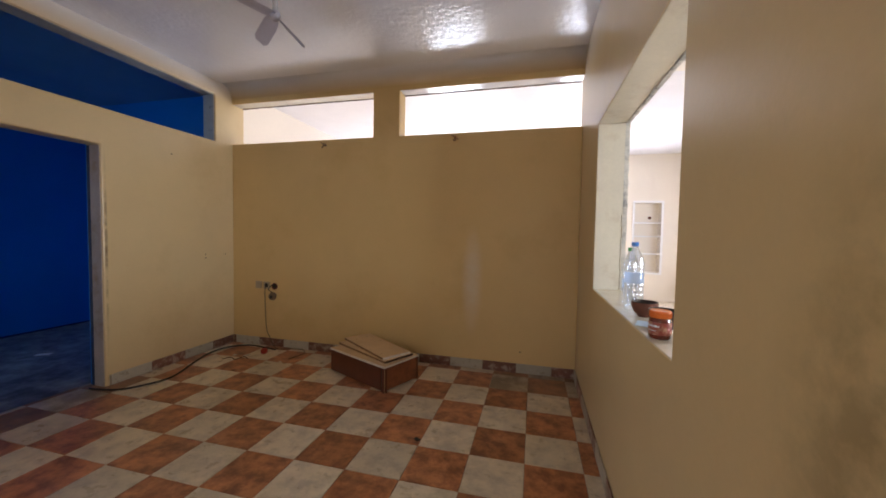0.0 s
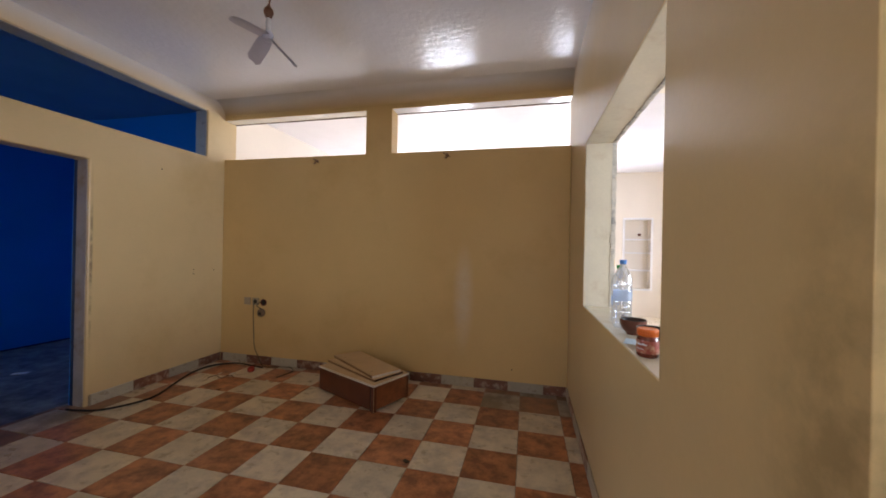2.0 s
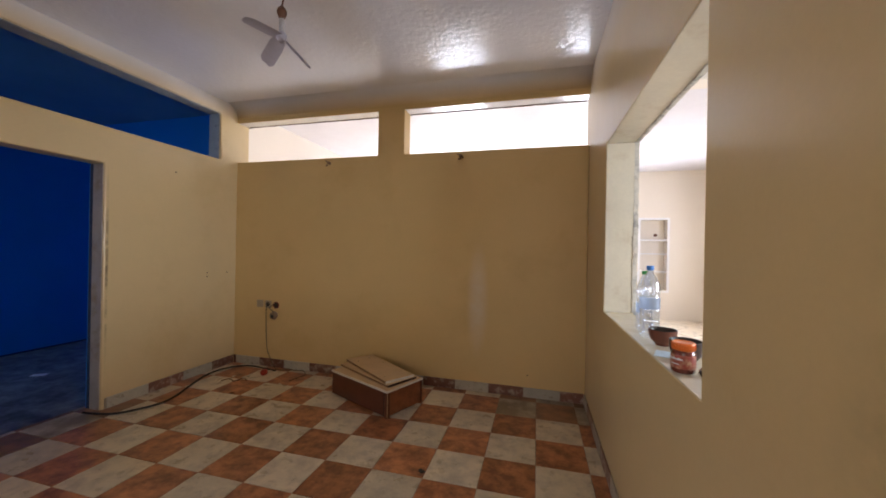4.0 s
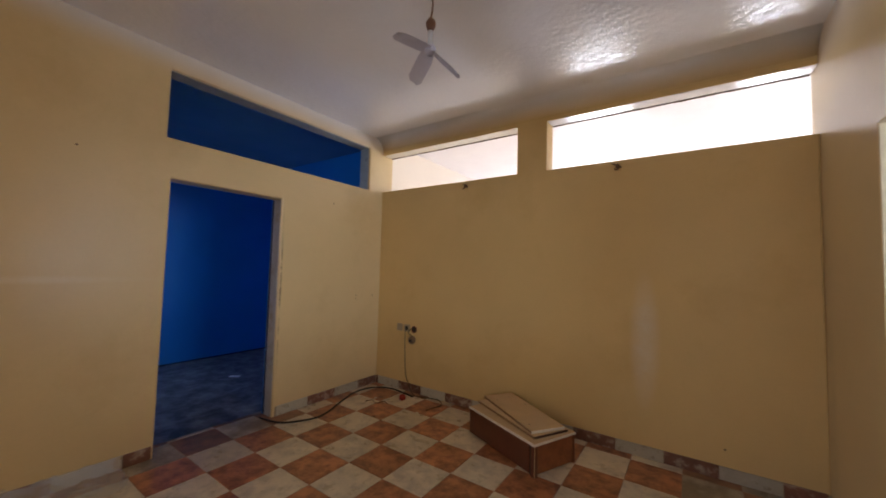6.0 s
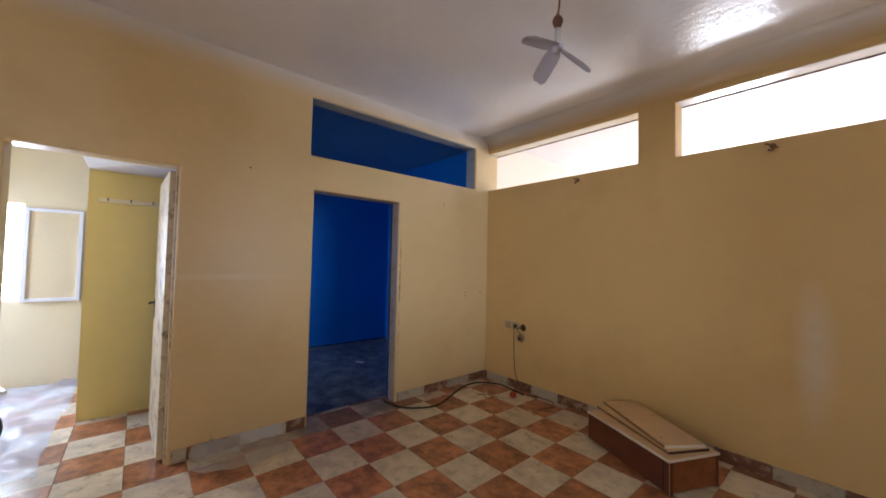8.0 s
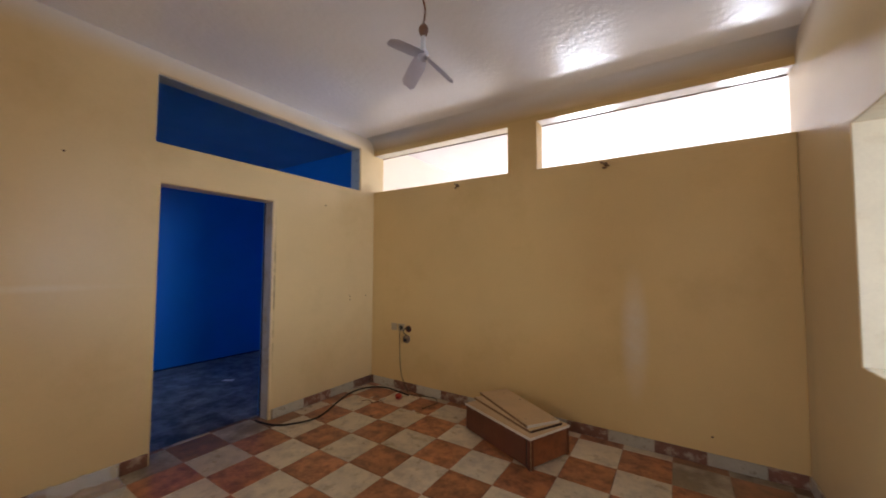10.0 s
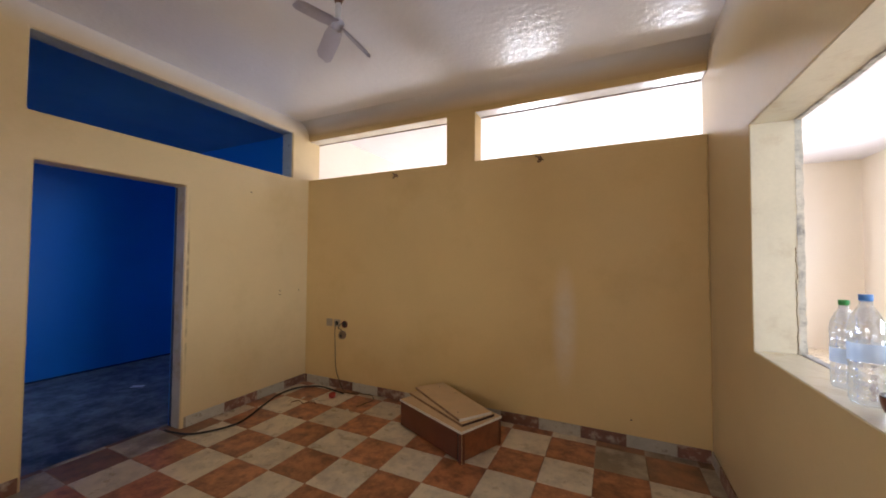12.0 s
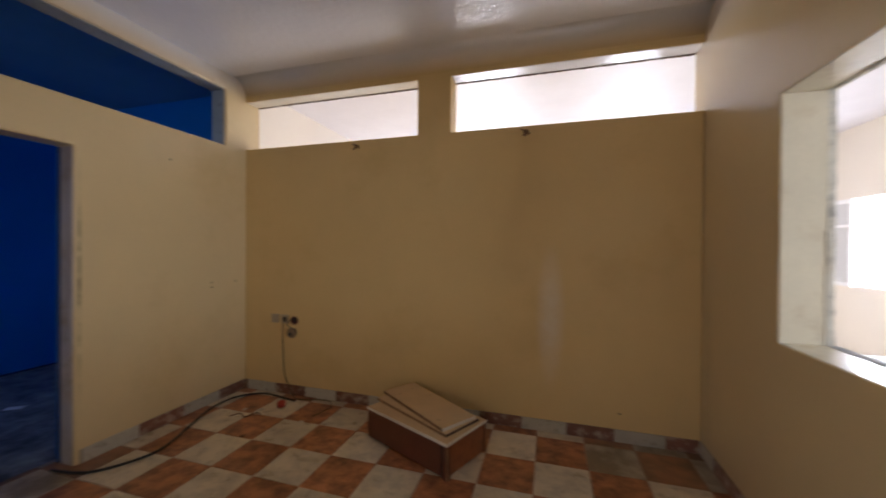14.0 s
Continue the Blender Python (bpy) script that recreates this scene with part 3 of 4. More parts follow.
top_board = loose_board(pose(-1.125, 2.958, 0.2380, 0, 0, 144.5), 0.72, 0.275, 0.020, "tan fibreboard panel lying askew on top of the stack", M_BOARD_EDGE)
# Raised dark plugs take the place of shaded screw holes.
for hx, hy in ((0.60, -0.06), (0.44, -0.235), (0.63, -0.19), (0.10, -0.05)):
    part("screw_hole", lathe([(0.0045, 0.0), (0.0055, 0.0006), (0.004, 0.0012)], 10), M_DARKWOOD, top_board, "small dark plug standing in for a screw hole").matrix_basis = pose(hx, hy, 0.0198)


def fan():
    e = empty("hanging_fan", pose(-1.104, 1.660, 2.282), "small grey three-bladed fan hanging from the ceiling by a twisted wire", "fan")
    part("wire", tube([(0.0, 0.0, 0.135), (0.006, 0.002, 0.2), (-0.008, 0, 0.27), (-0.004, 0.004, 0.34), (0.02, 0, 0.42), (0.012, 0, 0.5), (0.016, 0, 0.608)], 0.004), M_BROWN, e, "brown twisted wire", True)
    part("lamp_socket", lathe([(0.008, 0.078), (0.017, 0.084), (0.018, 0.090), (0.022, 0.096), (0.027, 0.106), (0.027, 0.116), (0.021, 0.127), (0.012, 0.134), (0.006, 0.145)], 18), M_BROWN, e, "brown bakelite lamp socket", True).matrix_basis = Matrix.Diagonal((0.8, 0.8, 1, 1))
    part("motor_neck", lathe([(0.013, 0.015), (0.016, 0.03), (0.014, 0.045), (0.016, 0.06), (0.013, 0.082)], 16), M_PLASTIC, e, "white threaded neck", True).matrix_basis = Matrix.Diagonal((0.8, 0.8, 1, 1))
    hub = part("hub", lathe([(0.004, -0.026), (0.018, -0.02), (0.022, -0.005), (0.022, 0.012), (0.014, 0.02)], 18), M_BLADE, e, "", True)
    hub.matrix_basis = FAN_TURN
    for k in range(3):
        bm = bmesh.new()
        rows = []
        for i in range(9):
            u = i / 8
            x = 0.015 + u * 0.165
            w = 0.026 + 0.007 * min(1, u * 4) - (0.015 * max(0, (u - 0.85) / 0.15) ** 2.5)
            rows.append([(x, w * s, 0.005 * s * (1 - 0.3 * u) + 0.004 * (1 - s * s)) for s in (-1, -0.5, 0, 0.5, 1)])
        for dz in (0, 0.003):
            g = [[bm.verts.new((x, y, z + dz)) for x, y, z in r] for r in rows]
            for a, b in zip(g, g[1:]):
                for j in range(4):
                    bm.faces.new((a[j], a[j + 1], b[j + 1], b[j]))
        bl = part("blade", bm, M_BLADE, e, "", True)
        bl.matrix_basis = FAN_TURN @ pose(0, 0, -0.004, 0, 0, 120 * k) @ pose(0, 0, 0, 0, 25, 0) @ pose(0, 0, 0, 3, 0, 0)
    return e


FAN_TURN = pose(0, 0, 0, -14.3, -17.7, 265.9)
fan()


# ---- skirting ----
def skirting(name, axis, face, side, u0, u1, phase, pitch=0.322, zh=0.09, th=0.011):
    base = structure(part(name, box(*((face + side * 0.001, u0, 0.0, face + side * 0.006, u1, zh - 0.004) if axis == "x" else
                                      (u0, face + side * 0.006, 0.0, u1, face + side * 0.001, zh - 0.004))), M_GROUT), "tiled skirting of alternate brown and beige pieces", "baseboard")
    k = math.floor((u0 - phase) / pitch)
    while phase + k * pitch < u1:
        a, b = max(u0, phase + k * pitch + 0.002), min(u1, phase + (k + 1) * pitch - 0.002)
        if b - a > 0.02:
            bm = box(face + side * 0.003, a, 0.002, face + side * th, b, zh, 0.002) if axis == "x" else box(a, face + side * th, 0.002, b, face + side * 0.003, zh, 0.002)
            part("skirting_tile", bm, M_SKIRT_O if k % 2 == 0 else M_SKIRT_W, base)
        k += 1


skirting("baseboard_north", "y", YB, -1, XL + 0.012, XR - 0.012, -2.93, 0.3185)
skirting("baseboard_west_1", "x", XL, 1, 2.366, YB - 0.012, 2.70)
skirting("baseboard_west_2", "x", XL, 1, 0.59, 1.47, 1.32)
skirting("baseboard_east", "x", XR, -1, 0.735, YB - 0.012, 3.1)
skirting("baseboard_south", "y", YS, 1, XL + 0.012, XR - 0.012, 0.0)
skirting("baseboard_partition", "y", 3.78, -1, 1.87, 3.59, 0.0)

# ---- small things ----
def sockets():
    for i, (x, z) in enumerate(((-2.937, 0.688), (-2.832, 0.686))):
        e = empty("wall_socket", pose(x, YB, z), "yellowed white wall socket with a plug" if i else "yellowed white wall socket", "socket", "sockets on the wall")
        part("plate", box(-0.04, -0.010, -0.04, 0.04, -0.001, 0.04, 0.003), M_SOCKETW, e)
        part("insert", lathe([(0.022, -0.004), (0.024, 0.001), (0.020, 0.003)], 20), M_SOCKETW if not i else M_BLACK, e, "round insert").matrix_basis = pose(0, -0.0105, 0, 90)
    e = empty("wall_socket", pose(-2.728, YB, 0.680), "round dark socket box with bare wires", "socket", "sockets on the wall")
    part("box_rim", lathe([(0.036, 0.0), (0.038, 0.007), (0.030, 0.009), (0.028, 0.002)], 22), M_REDRIM, e, "dark red-brown rim").matrix_basis = pose(0, -0.001, 0, 90)
    part("insert", lathe([(0.027, 0.001), (0.026, 0.005)], 18), M_BLACK, e).matrix_basis = pose(0, -0.001, 0, 90)
    e = empty("hanging_socket", pose(-2.747, YB - 0.003, 0.565) @ Matrix.Scale(1.3, 4), "socket insert hanging loose by its wires", "socket")
    part("body", lathe([(0.03, 0.0), (0.035, 0.006), (0.033, 0.02), (0.02, 0.024)], 22), M_HANGSOCKET, e, "", True).matrix_basis = pose(0, 0, 0, 78, 8)
    part("wire", tube([(0.01, -0.01, 0.03), (-0.03, -0.025, 0.06), (-0.015, -0.02, 0.085), (0.015, -0.008, 0.11)], 0.003), M_BLACK, e)
    part("core", box(-0.012, -0.034, -0.014, 0.012, -0.026, 0.010, 0.003), M_BLACK, e)


def cords():
    tagged(part("power_cord", tube([(-2.832, YB - 0.016, 0.684), (-2.836, YB - 0.03, 0.62), (-2.83, YB - 0.03, 0.4), (-2.81, YB - 0.035, 0.2), (-2.76, YB - 0.04, 0.1),
                                    (-2.70, YB - 0.06, 0.03), (-2.62, 3.54, 0.010), (-2.44, 3.585, 0.008), (-2.34, 3.59, 0.008), (-2.26, 3.50, 0.008), (-2.275, 3.4, 0.008), (-2.30, 3.31, 0.008)], 0.0038), M_CORD, smooth=True),
           "thin black power cord hanging from the wall socket", "cable")
    tagged(part("floor_cable", tube([(-3.36, 2.27, 0.009), (-3.29, 2.275, 0.009), (-3.13, 2.315, 0.009), (-3.03, 2.42, 0.009), (-2.965, 2.58, 0.009), (-3.0, 2.74, 0.009), (-3.075, 2.90, 0.009),
                                     (-3.19, 3.20, 0.009), (-3.17, 3.43, 0.009), (-3.0, 3.555, 0.009), (-2.76, 3.53, 0.009), (-2.62, 3.5, 0.012)], 0.008), M_BLACK, smooth=True),
           "thick black cable snaking over the tiled floor", "cable")
    tagged(part("bottle_top", lathe([(0.028, 0.0), (0.034, 0.004), (0.034, 0.03), (0.03, 0.036), (0.012, 0.036)], 20), M_RED, smooth=True), "red plastic bottle top lying on the floor", "bottle top").matrix_basis = pose(-2.665, 3.39, 0.012, 16, 8)
    tagged(part("wire_scrap", tube([(-2.93, 3.12, 0.006), (-2.88, 3.17, 0.012), (-2.80, 3.15, 0.006), (-2.76, 3.22, 0.014), (-2.70, 3.2, 0.006)], 0.004), M_BROWN, smooth=True), "scrap of brown wire on the floor", "wire")


def hook(x, z):
    e = empty("wall_hook", pose(x, YB, z) @ Matrix.Scale(1.25, 4), "small rusty hook with a twist of wire", "hook", "hooks under the windows")
    part("plug", lathe([(0.012, 0.0), (0.013, 0.01), (0.006, 0.014)], 10), M_BROWN, e).matrix_basis = pose(0, 0, 0, 90)
    part("hook_wire", tube([(0, -0.012, 0), (0.004, -0.04, 0.004), (0.014, -0.05, -0.012), (0.002, -0.045, -0.03), (-0.014, -0.03, -0.022)], 0.0055), M_RUST, e, "", True)
    part("wire_twist", tube([(-0.03, -0.012, 0.018), (-0.012, -0.02, 0.008), (0.01, -0.022, -0.006), (0.022, -0.015, -0.014)], 0.005), M_RUST, e, "", True)


def nail(p, axis):
    ob = part("nail", lathe([(0.006, 0), (0.007, 0.003), (0.004, 0.006)], 8), M_BROWN)
    ob.matrix_basis = Matrix.Translation(p) @ pose(0, 0, 0, *((0, 90, 0) if axis == "x" else (90, 0, 0)))
    tagged(ob, "small rusty nail hole plug in the wall", "nail", "nails in the walls")


sockets()
cords()
hook(-2.10, 2.215)
hook(-0.685, 2.221)
for p in ((2.917, 2.011), (3.269, 1.04), (3.269, 1.0), (3.515, 1.03), (0.994, 2.064)):
    nail((XL, *p), "x")
nail((-0.03, YB, 0.20), "y")


def bottle(x, y, h, r, cap, label_z, name_label, turn=0):
    e = empty("water_bottle", pose(x, y, SILL + 0.003, 0, 0, turn), name_label, "bottle", "bottles on the sill")
    r *= 0.86
    prof = [(r * 0.55, 0.004), (r * 0.9, 0.0), (r, 0.012)]
    n = 7
    for i in range(n):
        z = 0.02 + (h * 0.62 - 0.02) * i / n
        dz = (h * 0.62 - 0.02) / n
        prof += [(r, z + dz * 0.15), (r * 0.955, z + dz * 0.5), (r, z + dz * 0.85)]
    prof += [(r, h * 0.66), (r * 0.93, h * 0.74), (r * 0.66, h * 0.83), (r * 0.36, h * 0.90), (r * 0.32, h * 0.94)]
    body = part("body", lathe(prof, 28), M_PET, e, "clear ribbed plastic", True)
    body.visible_shadow = False
    part("cap", lathe([(r * 0.36, h * 0.94), (r * 0.38, h * 0.945), (r * 0.38, h * 0.995), (r * 0.34, h)], 20), cap, e, "screw cap", True)
    part("label_sleeve", lathe([(r * 1.004, label_z), (r * 1.006, label_z + 0.005), (r * 1.006, label_z + h * 0.16), (r * 1.004, label_z + h * 0.165)], 28, cap=False), M_LABEL, e, "printed blue and white label", True)
    return e


def bowl(x, y, r, h, clay, label):
    e = empty("clay_bowl", pose(x, y, SILL + 0.003), label, "bowl", "bowls on the sill")
    part("outside", lathe([(r * 0.5, 0.0), (r * 0.52, 0.006), (r * 0.62, 0.012), (r * 0.85, h * 0.35), (r * 0.98, h * 0.7), (r, h)], 30, cap=False), clay, e, "", True)
    part("inside", lathe([(0.002, 0.012), (r * 0.6, 0.016), (r * 0.82, h * 0.38), (r * 0.94, h * 0.72), (r * 0.955, h + 0.001), (r * 0.98, h + 0.002), (r, h)], 30, cap=False), M_CLAYIN, e, "dark glazed inside", True)
    return e


bottle(0.548, 2.145, 0.33, 0.049, M_BLUECAP, 0.13, "clear plastic water bottle with a blue cap and pale blue label")
bottle(0.571, 2.315, 0.298, 0.044, M_GREENCAP, 0.085, "smaller clear plastic water bottle with a green cap")
bowl(0.557, 1.99, 0.054, 0.066, M_CLAY, "red-brown glazed clay bowl standing on the sill")
bowl(0.553, 1.735, 0.052, 0.08, M_CLAYDARK, "taller dark brown clay bowl behind the food jar")


def arc_band(r, z, h, a0, a1, steps=10):
    bm = bmesh.new()
    lo = [bm.verts.new((r * math.cos(radians(a0 + (a1 - a0) * k / steps)), r * math.sin(radians(a0 + (a1 - a0) * k / steps)), z)) for k in range(steps + 1)]
    hi = [bm.verts.new((v.co.x, v.co.y, z + h * (0.7 + 0.3 * math.sin(k * 1.9)))) for k, v in enumerate(lo)]
    for k in range(steps):
        bm.faces.new((lo[k], lo[k + 1], hi[k + 1], hi[k]))
    return bm


def jar():
    e = empty("food_jar", pose(0.508, 1.628, SILL + 0.003, 0, 0, 0) @ Matrix.Diagonal((0.84, 0.84, 0.97, 1)), "plastic food jar with an orange lid and a red printed label", "jar")
    part("body", lathe([(0.036, 0.0), (0.041, 0.004), (0.042, 0.012), (0.042, 0.064), (0.039, 0.072), (0.036, 0.078)], 30), M_JAR, e, "red-brown contents behind clear plastic", True)
    part("label_band", lathe([(0.0425, 0.016), (0.0428, 0.02), (0.0428, 0.058), (0.0425, 0.062)], 30, cap=False), M_JARLBL, e, "red and tan printed label", True)
    lid = part("lid", lathe([(0.038, 0.076), (0.040, 0.078), (0.040, 0.098), (0.0385, 0.1015), (0.036, 0.102), (0.034, 0.1005), (0.002, 0.1005)], 30), M_ORANGE, e, "orange screw lid", True)
    for k in range(30):
        a = 2 * math.pi * k / 30
        bm = box(-0.0012, -0.0012, 0.080, 0.0012, 0.0012, 0.097)
        part("ridge", bm, M_ORANGE, lid).matrix_basis = pose(0.0402 * math.cos(a), 0.0402 * math.sin(a), 0)
    for z, h, a0, a1 in ((0.045, 0.009, 175, 250), (0.030, 0.004, 185, 235)):
        part("print_bar", arc_band(0.0434, z, h, a0, a1), M_LABELW, e, "pale print")


jar()
e = empty("light_bulb", look((0.552, 1.578, SILL + 0.0195), (0.1, 0.75, SILL + 0.05)), "small spotlight bulb with a dark face lying on the sill", "bulb")
part("reflector", lathe([(0.013, -0.012), (0.0165, -0.008), (0.0165, 0.004), (0.014, 0.008), (0.0155, 0.014), (0.013, 0.022), (0.008, 0.026)], 20), M_FOIL, e, "shiny reflector", True)
part("lens", lathe([(0.013, -0.011), (0.012, -0.017), (0.006, -0.021), (0.001, -0.022)], 18), M_BLACK, e, "dark glass face", True)
part("pin", box(-0.002, -0.007, 0.025, 0.002, -0.004, 0.036), M_FOIL, e)
part("pin", box(-0.002, 0.004, 0.025, 0.002, 0.007, 0.036), M_FOIL, e)
tagged(part("card", box(-0.05, -0.03, 0, 0.05, 0.03, 0.0012, 0.0004), M_CARD), "pale blue card lying on the sill", "card").matrix_basis = pose(0.515, 1.835, SILL + 0.0035, 0, 0, 70)


# rough mortar left where frames were taken out
def ragged_strip(name, axis, fixed, a, b, w, depth, label, material=M_MORTAR, seed=1):
    """A thin uneven strip of plaster; fixed gives its low corner, it runs from a to b along axis."""
    rnd = random.Random(seed)
    bm = bmesh.new()
    n = max(6, int((b - a) / 0.03))
    rings = []
    for i in range(n + 1):
        u = a + (b - a) * i / n
        j0, j1, j2 = rnd.uniform(-0.1, 0.1), rnd.uniform(-0.12, 0.12), rnd.uniform(0.75, 1.15)
        w0, w1 = j0 * w, w + j1 * w
        d = depth * j2
        quad = ((w0, 0), (w1, 0), (w1, d), (w0, d))
        ring = []
        for p, q in quad:
            if axis == "y":
                ring.append(bm.verts.new((fixed[0] + p, u, fixed[2] + q * fixed[3])))
            elif axis == "z":
                ring.append(bm.verts.new((fixed[0] + p, fixed[1] + q * fixed[3], u)))
            else:
                ring.append(bm.verts.new((u, fixed[1] + p, fixed[2] + q * fixed[3])))
        rings.append(ring)
    for r, s in zip(rings, rings[1:]):
        for k in range(4):
            bm.faces.new((r[k], r[(k + 1) % 4], s[(k + 1) % 4], s[k]))
    bm.faces.new(rings[0])
    bm.faces.new(rings[-1])
    return structure(part(name, bm, material), label, "trim")


# pale gloss lining of the hatch
structure(part("trim_hatch_lining_sill", box(XR + 0.0035, 1.383, SILL - 0.002, 0.634, 2.82, SILL + 0.003, 0.001), M_REVEAL), "pale glossy paint on the hatch sill", "trim")
structure(part("trim_hatch_lining_head", box(XR + 0.0035, 1.383, HEAD - 0.003, 0.634, 2.82, HEAD + 0.002, 0.001), M_REVEAL), "pale glossy paint on the hatch head", "trim")
structure(part("trim_hatch_lining_north", box(XR + 0.0035, 2.8215, SILL + 0.003, 0.634, 2.8265, HEAD - 0.003, 0.001), M_REVEAL), "pale glossy paint on the hatch jamb", "trim")
structure(part("trim_hatch_lining_south", box(XR + 0.0035, 1.3745, SILL + 0.003, 0.634, 1.3795, HEAD - 0.003, 0.001), M_REVEAL), "pale glossy paint on the hatch jamb", "trim")
ragged_strip("trim_hatch_jamb", "z", (0.632, 2.826, 0, -1), SILL + 0.002, HEAD, 0.026, 0.006, "strip of rough grey mortar round the hatch", seed=2)
ragged_strip("trim_hatch_head", "y", (0.632, 0, HEAD + 0.001, -1), 1.383, 2.81, 0.022, 0.010, "strip of rough grey mortar round the hatch", seed=3)
ragged_strip("trim_hatch_sill", "y", (0.636, 0, SILL - 0.001, 1), 1.383, 2.81, 0.03, 0.008, "dusty grey ledge strip along the hatch sill", M_LEDGE, 4)
ragged_strip("trim_window_head_1", "x", (0, 3.772, 2.721, -1), XL + 0.01, -1.553, 0.014, 0.010, "dark broken plaster line where a frame was removed", M_DARKLINE, 5)
ragged_strip("trim_window_head_2", "x", (0, 3.772, 2.721, -1), -1.264, XR - 0.01, 0.014, 0.010, "dark broken plaster line where a frame was removed", M_DARKLINE, 6)
rnd = random.Random(9)
pts = [(XR - 0.004 - rnd.uniform(0, 0.008), YB - 0.001, z) for z in np.linspace(1.1, 2.26, 18)]
structure(part("trim_corner_crack", tube(pts, 0.0009, 5), M_STAINROD), "thin dark crack down the wall corner", "trim")

rnd = random.Random(21)
pts = [(0.627 + rnd.uniform(-0.003, 0.003), 2.8212, z) for z in np.linspace(SILL + 0.004, SILL + 0.5, 26)]
structure(part("trim_hatch_crack", tube(pts, 0.0016, 5), M_STAINROD), "dark broken seam down the hatch jamb", "trim")

# ---- neighbouring rooms ----
e = empty("wall_niche", pose(2.305, HALL_N, 0.58), "white built-in shelf niche in the hall wall", "shelf", kind="")
part("back", box(-0.245, 0.19, 0.0, 0.245, 0.199, 1.42), M_HALL, e)
for x in (-0.285, 0.245):
    part("side_trim", box(x, -0.015, -0.04, x + 0.04, 0.02, 1.46), M_WHITE, e)
for z in (-0.04, 1.42):
    part("edge_trim", box(-0.245, -0.015, z, 0.245, 0.02, z + 0.04), M_WHITE, e)
for z in (0.36, 0.72, 1.0):
    part("shelf", box(-0.244, 0.0, z, 0.244, 0.188, z + 0.025), M_WHITE, e)
tagged(part("shelf_cup", lathe([(0.02, 0), (0.03, 0.004), (0.032, 0.05), (0.03, 0.05)], 14), M_BROWN), "small dark cup on the niche shelf", "cup").matrix_basis = pose(2.35, HALL_N + 0.05, 1.666)


def casement(name, m, w, h, label, bar=True):
    e = empty(name, m, label, "window", kind="structure")
    f = 0.05 if bar else 0.034
    for x in (0, w - f):
        part("window_frame", box(x, -0.03, 0, x + f, 0.015, h, 0.003), M_WHITE, e)
    for z in (0, h - f):
        part("window_frame", box(f, -0.03, z, w - f, 0.015, z + f, 0.003), M_WHITE, e)
    if bar:
        part("window_bar", box(f, -0.025, h * 0.68, w - f, 0.01, h * 0.68 + 0.035), M_WHITE, e)
    part("pane", box(f, -0.012, f, w - f, -0.006, h - f), M_FROST if not bar else M_GREYPANE, e, "pale frosted pane")
    return e


casement("window_1", pose(HALL_E - 0.02, 7.50, 0.87, 0, 0, -90), 0.60, 1.16, "white framed casement with frosted panes in the hall wall")
casement("window_2", pose(BLUE_W + 0.02, -0.525, 0.875, 0, 0, 90), 0.43, 0.97, "white framed casement leaf folded on the lobby wall", False)
hk = tagged(part("ceiling_hook", tube([(HALL_E - 0.004, 7.38, 2.86), (HALL_E - 0.05, 7.38, 2.85), (HALL_E - 0.06, 7.40, 2.88)], 0.01), M_BROWN), "small rusty hook in the hall wall", "hook")

# door leaf of the lobby doorway, standing open
door = empty("door_1", pose(-3.375, 0.556, 0, 0, 0, 182), "white painted door leaf standing wide open into the lobby", "door", kind="structure")
part("leaf", box(0, -0.0, 0.012, 0.74, 0.038, 1.97, 0.003), M_JAMB, door, "chipped pale paint")
for z in (0.25, 1.0, 1.75):
    part("hinge", lathe([(0.008, z), (0.008, z + 0.09)], 10), M_METAL, door).matrix_basis = pose(-0.006, 0.0, 0)
part("keyhole_plate", box(0.657, 0.038, 0.88, 0.687, 0.043, 1.03, 0.002), M_BLACK, door)
h = part("door_handle", tube([(0.672, 0.04, 1.0), (0.672, 0.065, 1.0), (0.665, 0.075, 1.0), (0.61, 0.075, 1.0)], 0.008), M_BLACK, door, "dark lever handle", True)
jamb = structure(part("trim_door_jamb", box(XWO - 0.004, 0.553, 0, XL - 0.02, 0.5655, 1.99, 0.003), M_JAMB), "chipped cream door jamb", "trim")
rack = empty("coat_rail", pose(-4.5, 0.31, 1.845), "pale yellow wooden coat rail on the yellow wall", "coat rail")
part("rail", box(0.0, -0.21, -0.018, 0.018, 0.21, 0.018, 0.003), M_LOBBY, rack)
for y in (-0.15, 0.0, 0.15):
    part("peg", tube([(0.015, y, 0), (0.045, y, 0.006), (0.05, y, 0.02)], 0.006), M_METAL, rack)


def side_table():
    e = empty("side_table", pose(-3.93, -0.49, 0, 0, 0, 20), "dark carved side table with a pale top and curved legs", "table")
    part("tabletop", box(-0.26, -0.2, 0.50, 0.26, 0.2, 0.525, 0.005), M_WHITE, e, "pale top")
    part("apron", box(-0.23, -0.17, 0.40, 0.23, 0.17, 0.50, 0.006), M_BLACK, e, "dark carved apron")
    for sx in (-1, 1):
        for sy in (-1, 1):
            x, y = 0.2 * sx, 0.14 * sy
            part("leg", tube([(x, y, 0.42), (x + 0.04 * sx, y + 0.04 * sy, 0.3), (x + 0.01 * sx, y + 0.01 * sy, 0.15), (x - 0.005 * sx, y, 0.05), (x + 0.04 * sx, y + 0.04 * sy, 0.012)], 0.018), M_BLACK, e, "", True)


side_table()
cab = empty("storage_chest", pose(1.98, 4.5, 0), "violet-blue chest with a white top beside the partition", "chest")
part("body", box(-0.2, -0.2, 0.0, 0.2, 0.2, 0.45, 0.006), M_PURPLE, cab)
part("lid", box(-0.21, -0.21, 0.45, 0.21, 0.21, 0.49, 0.006), M_WHITE, cab, "white lid")

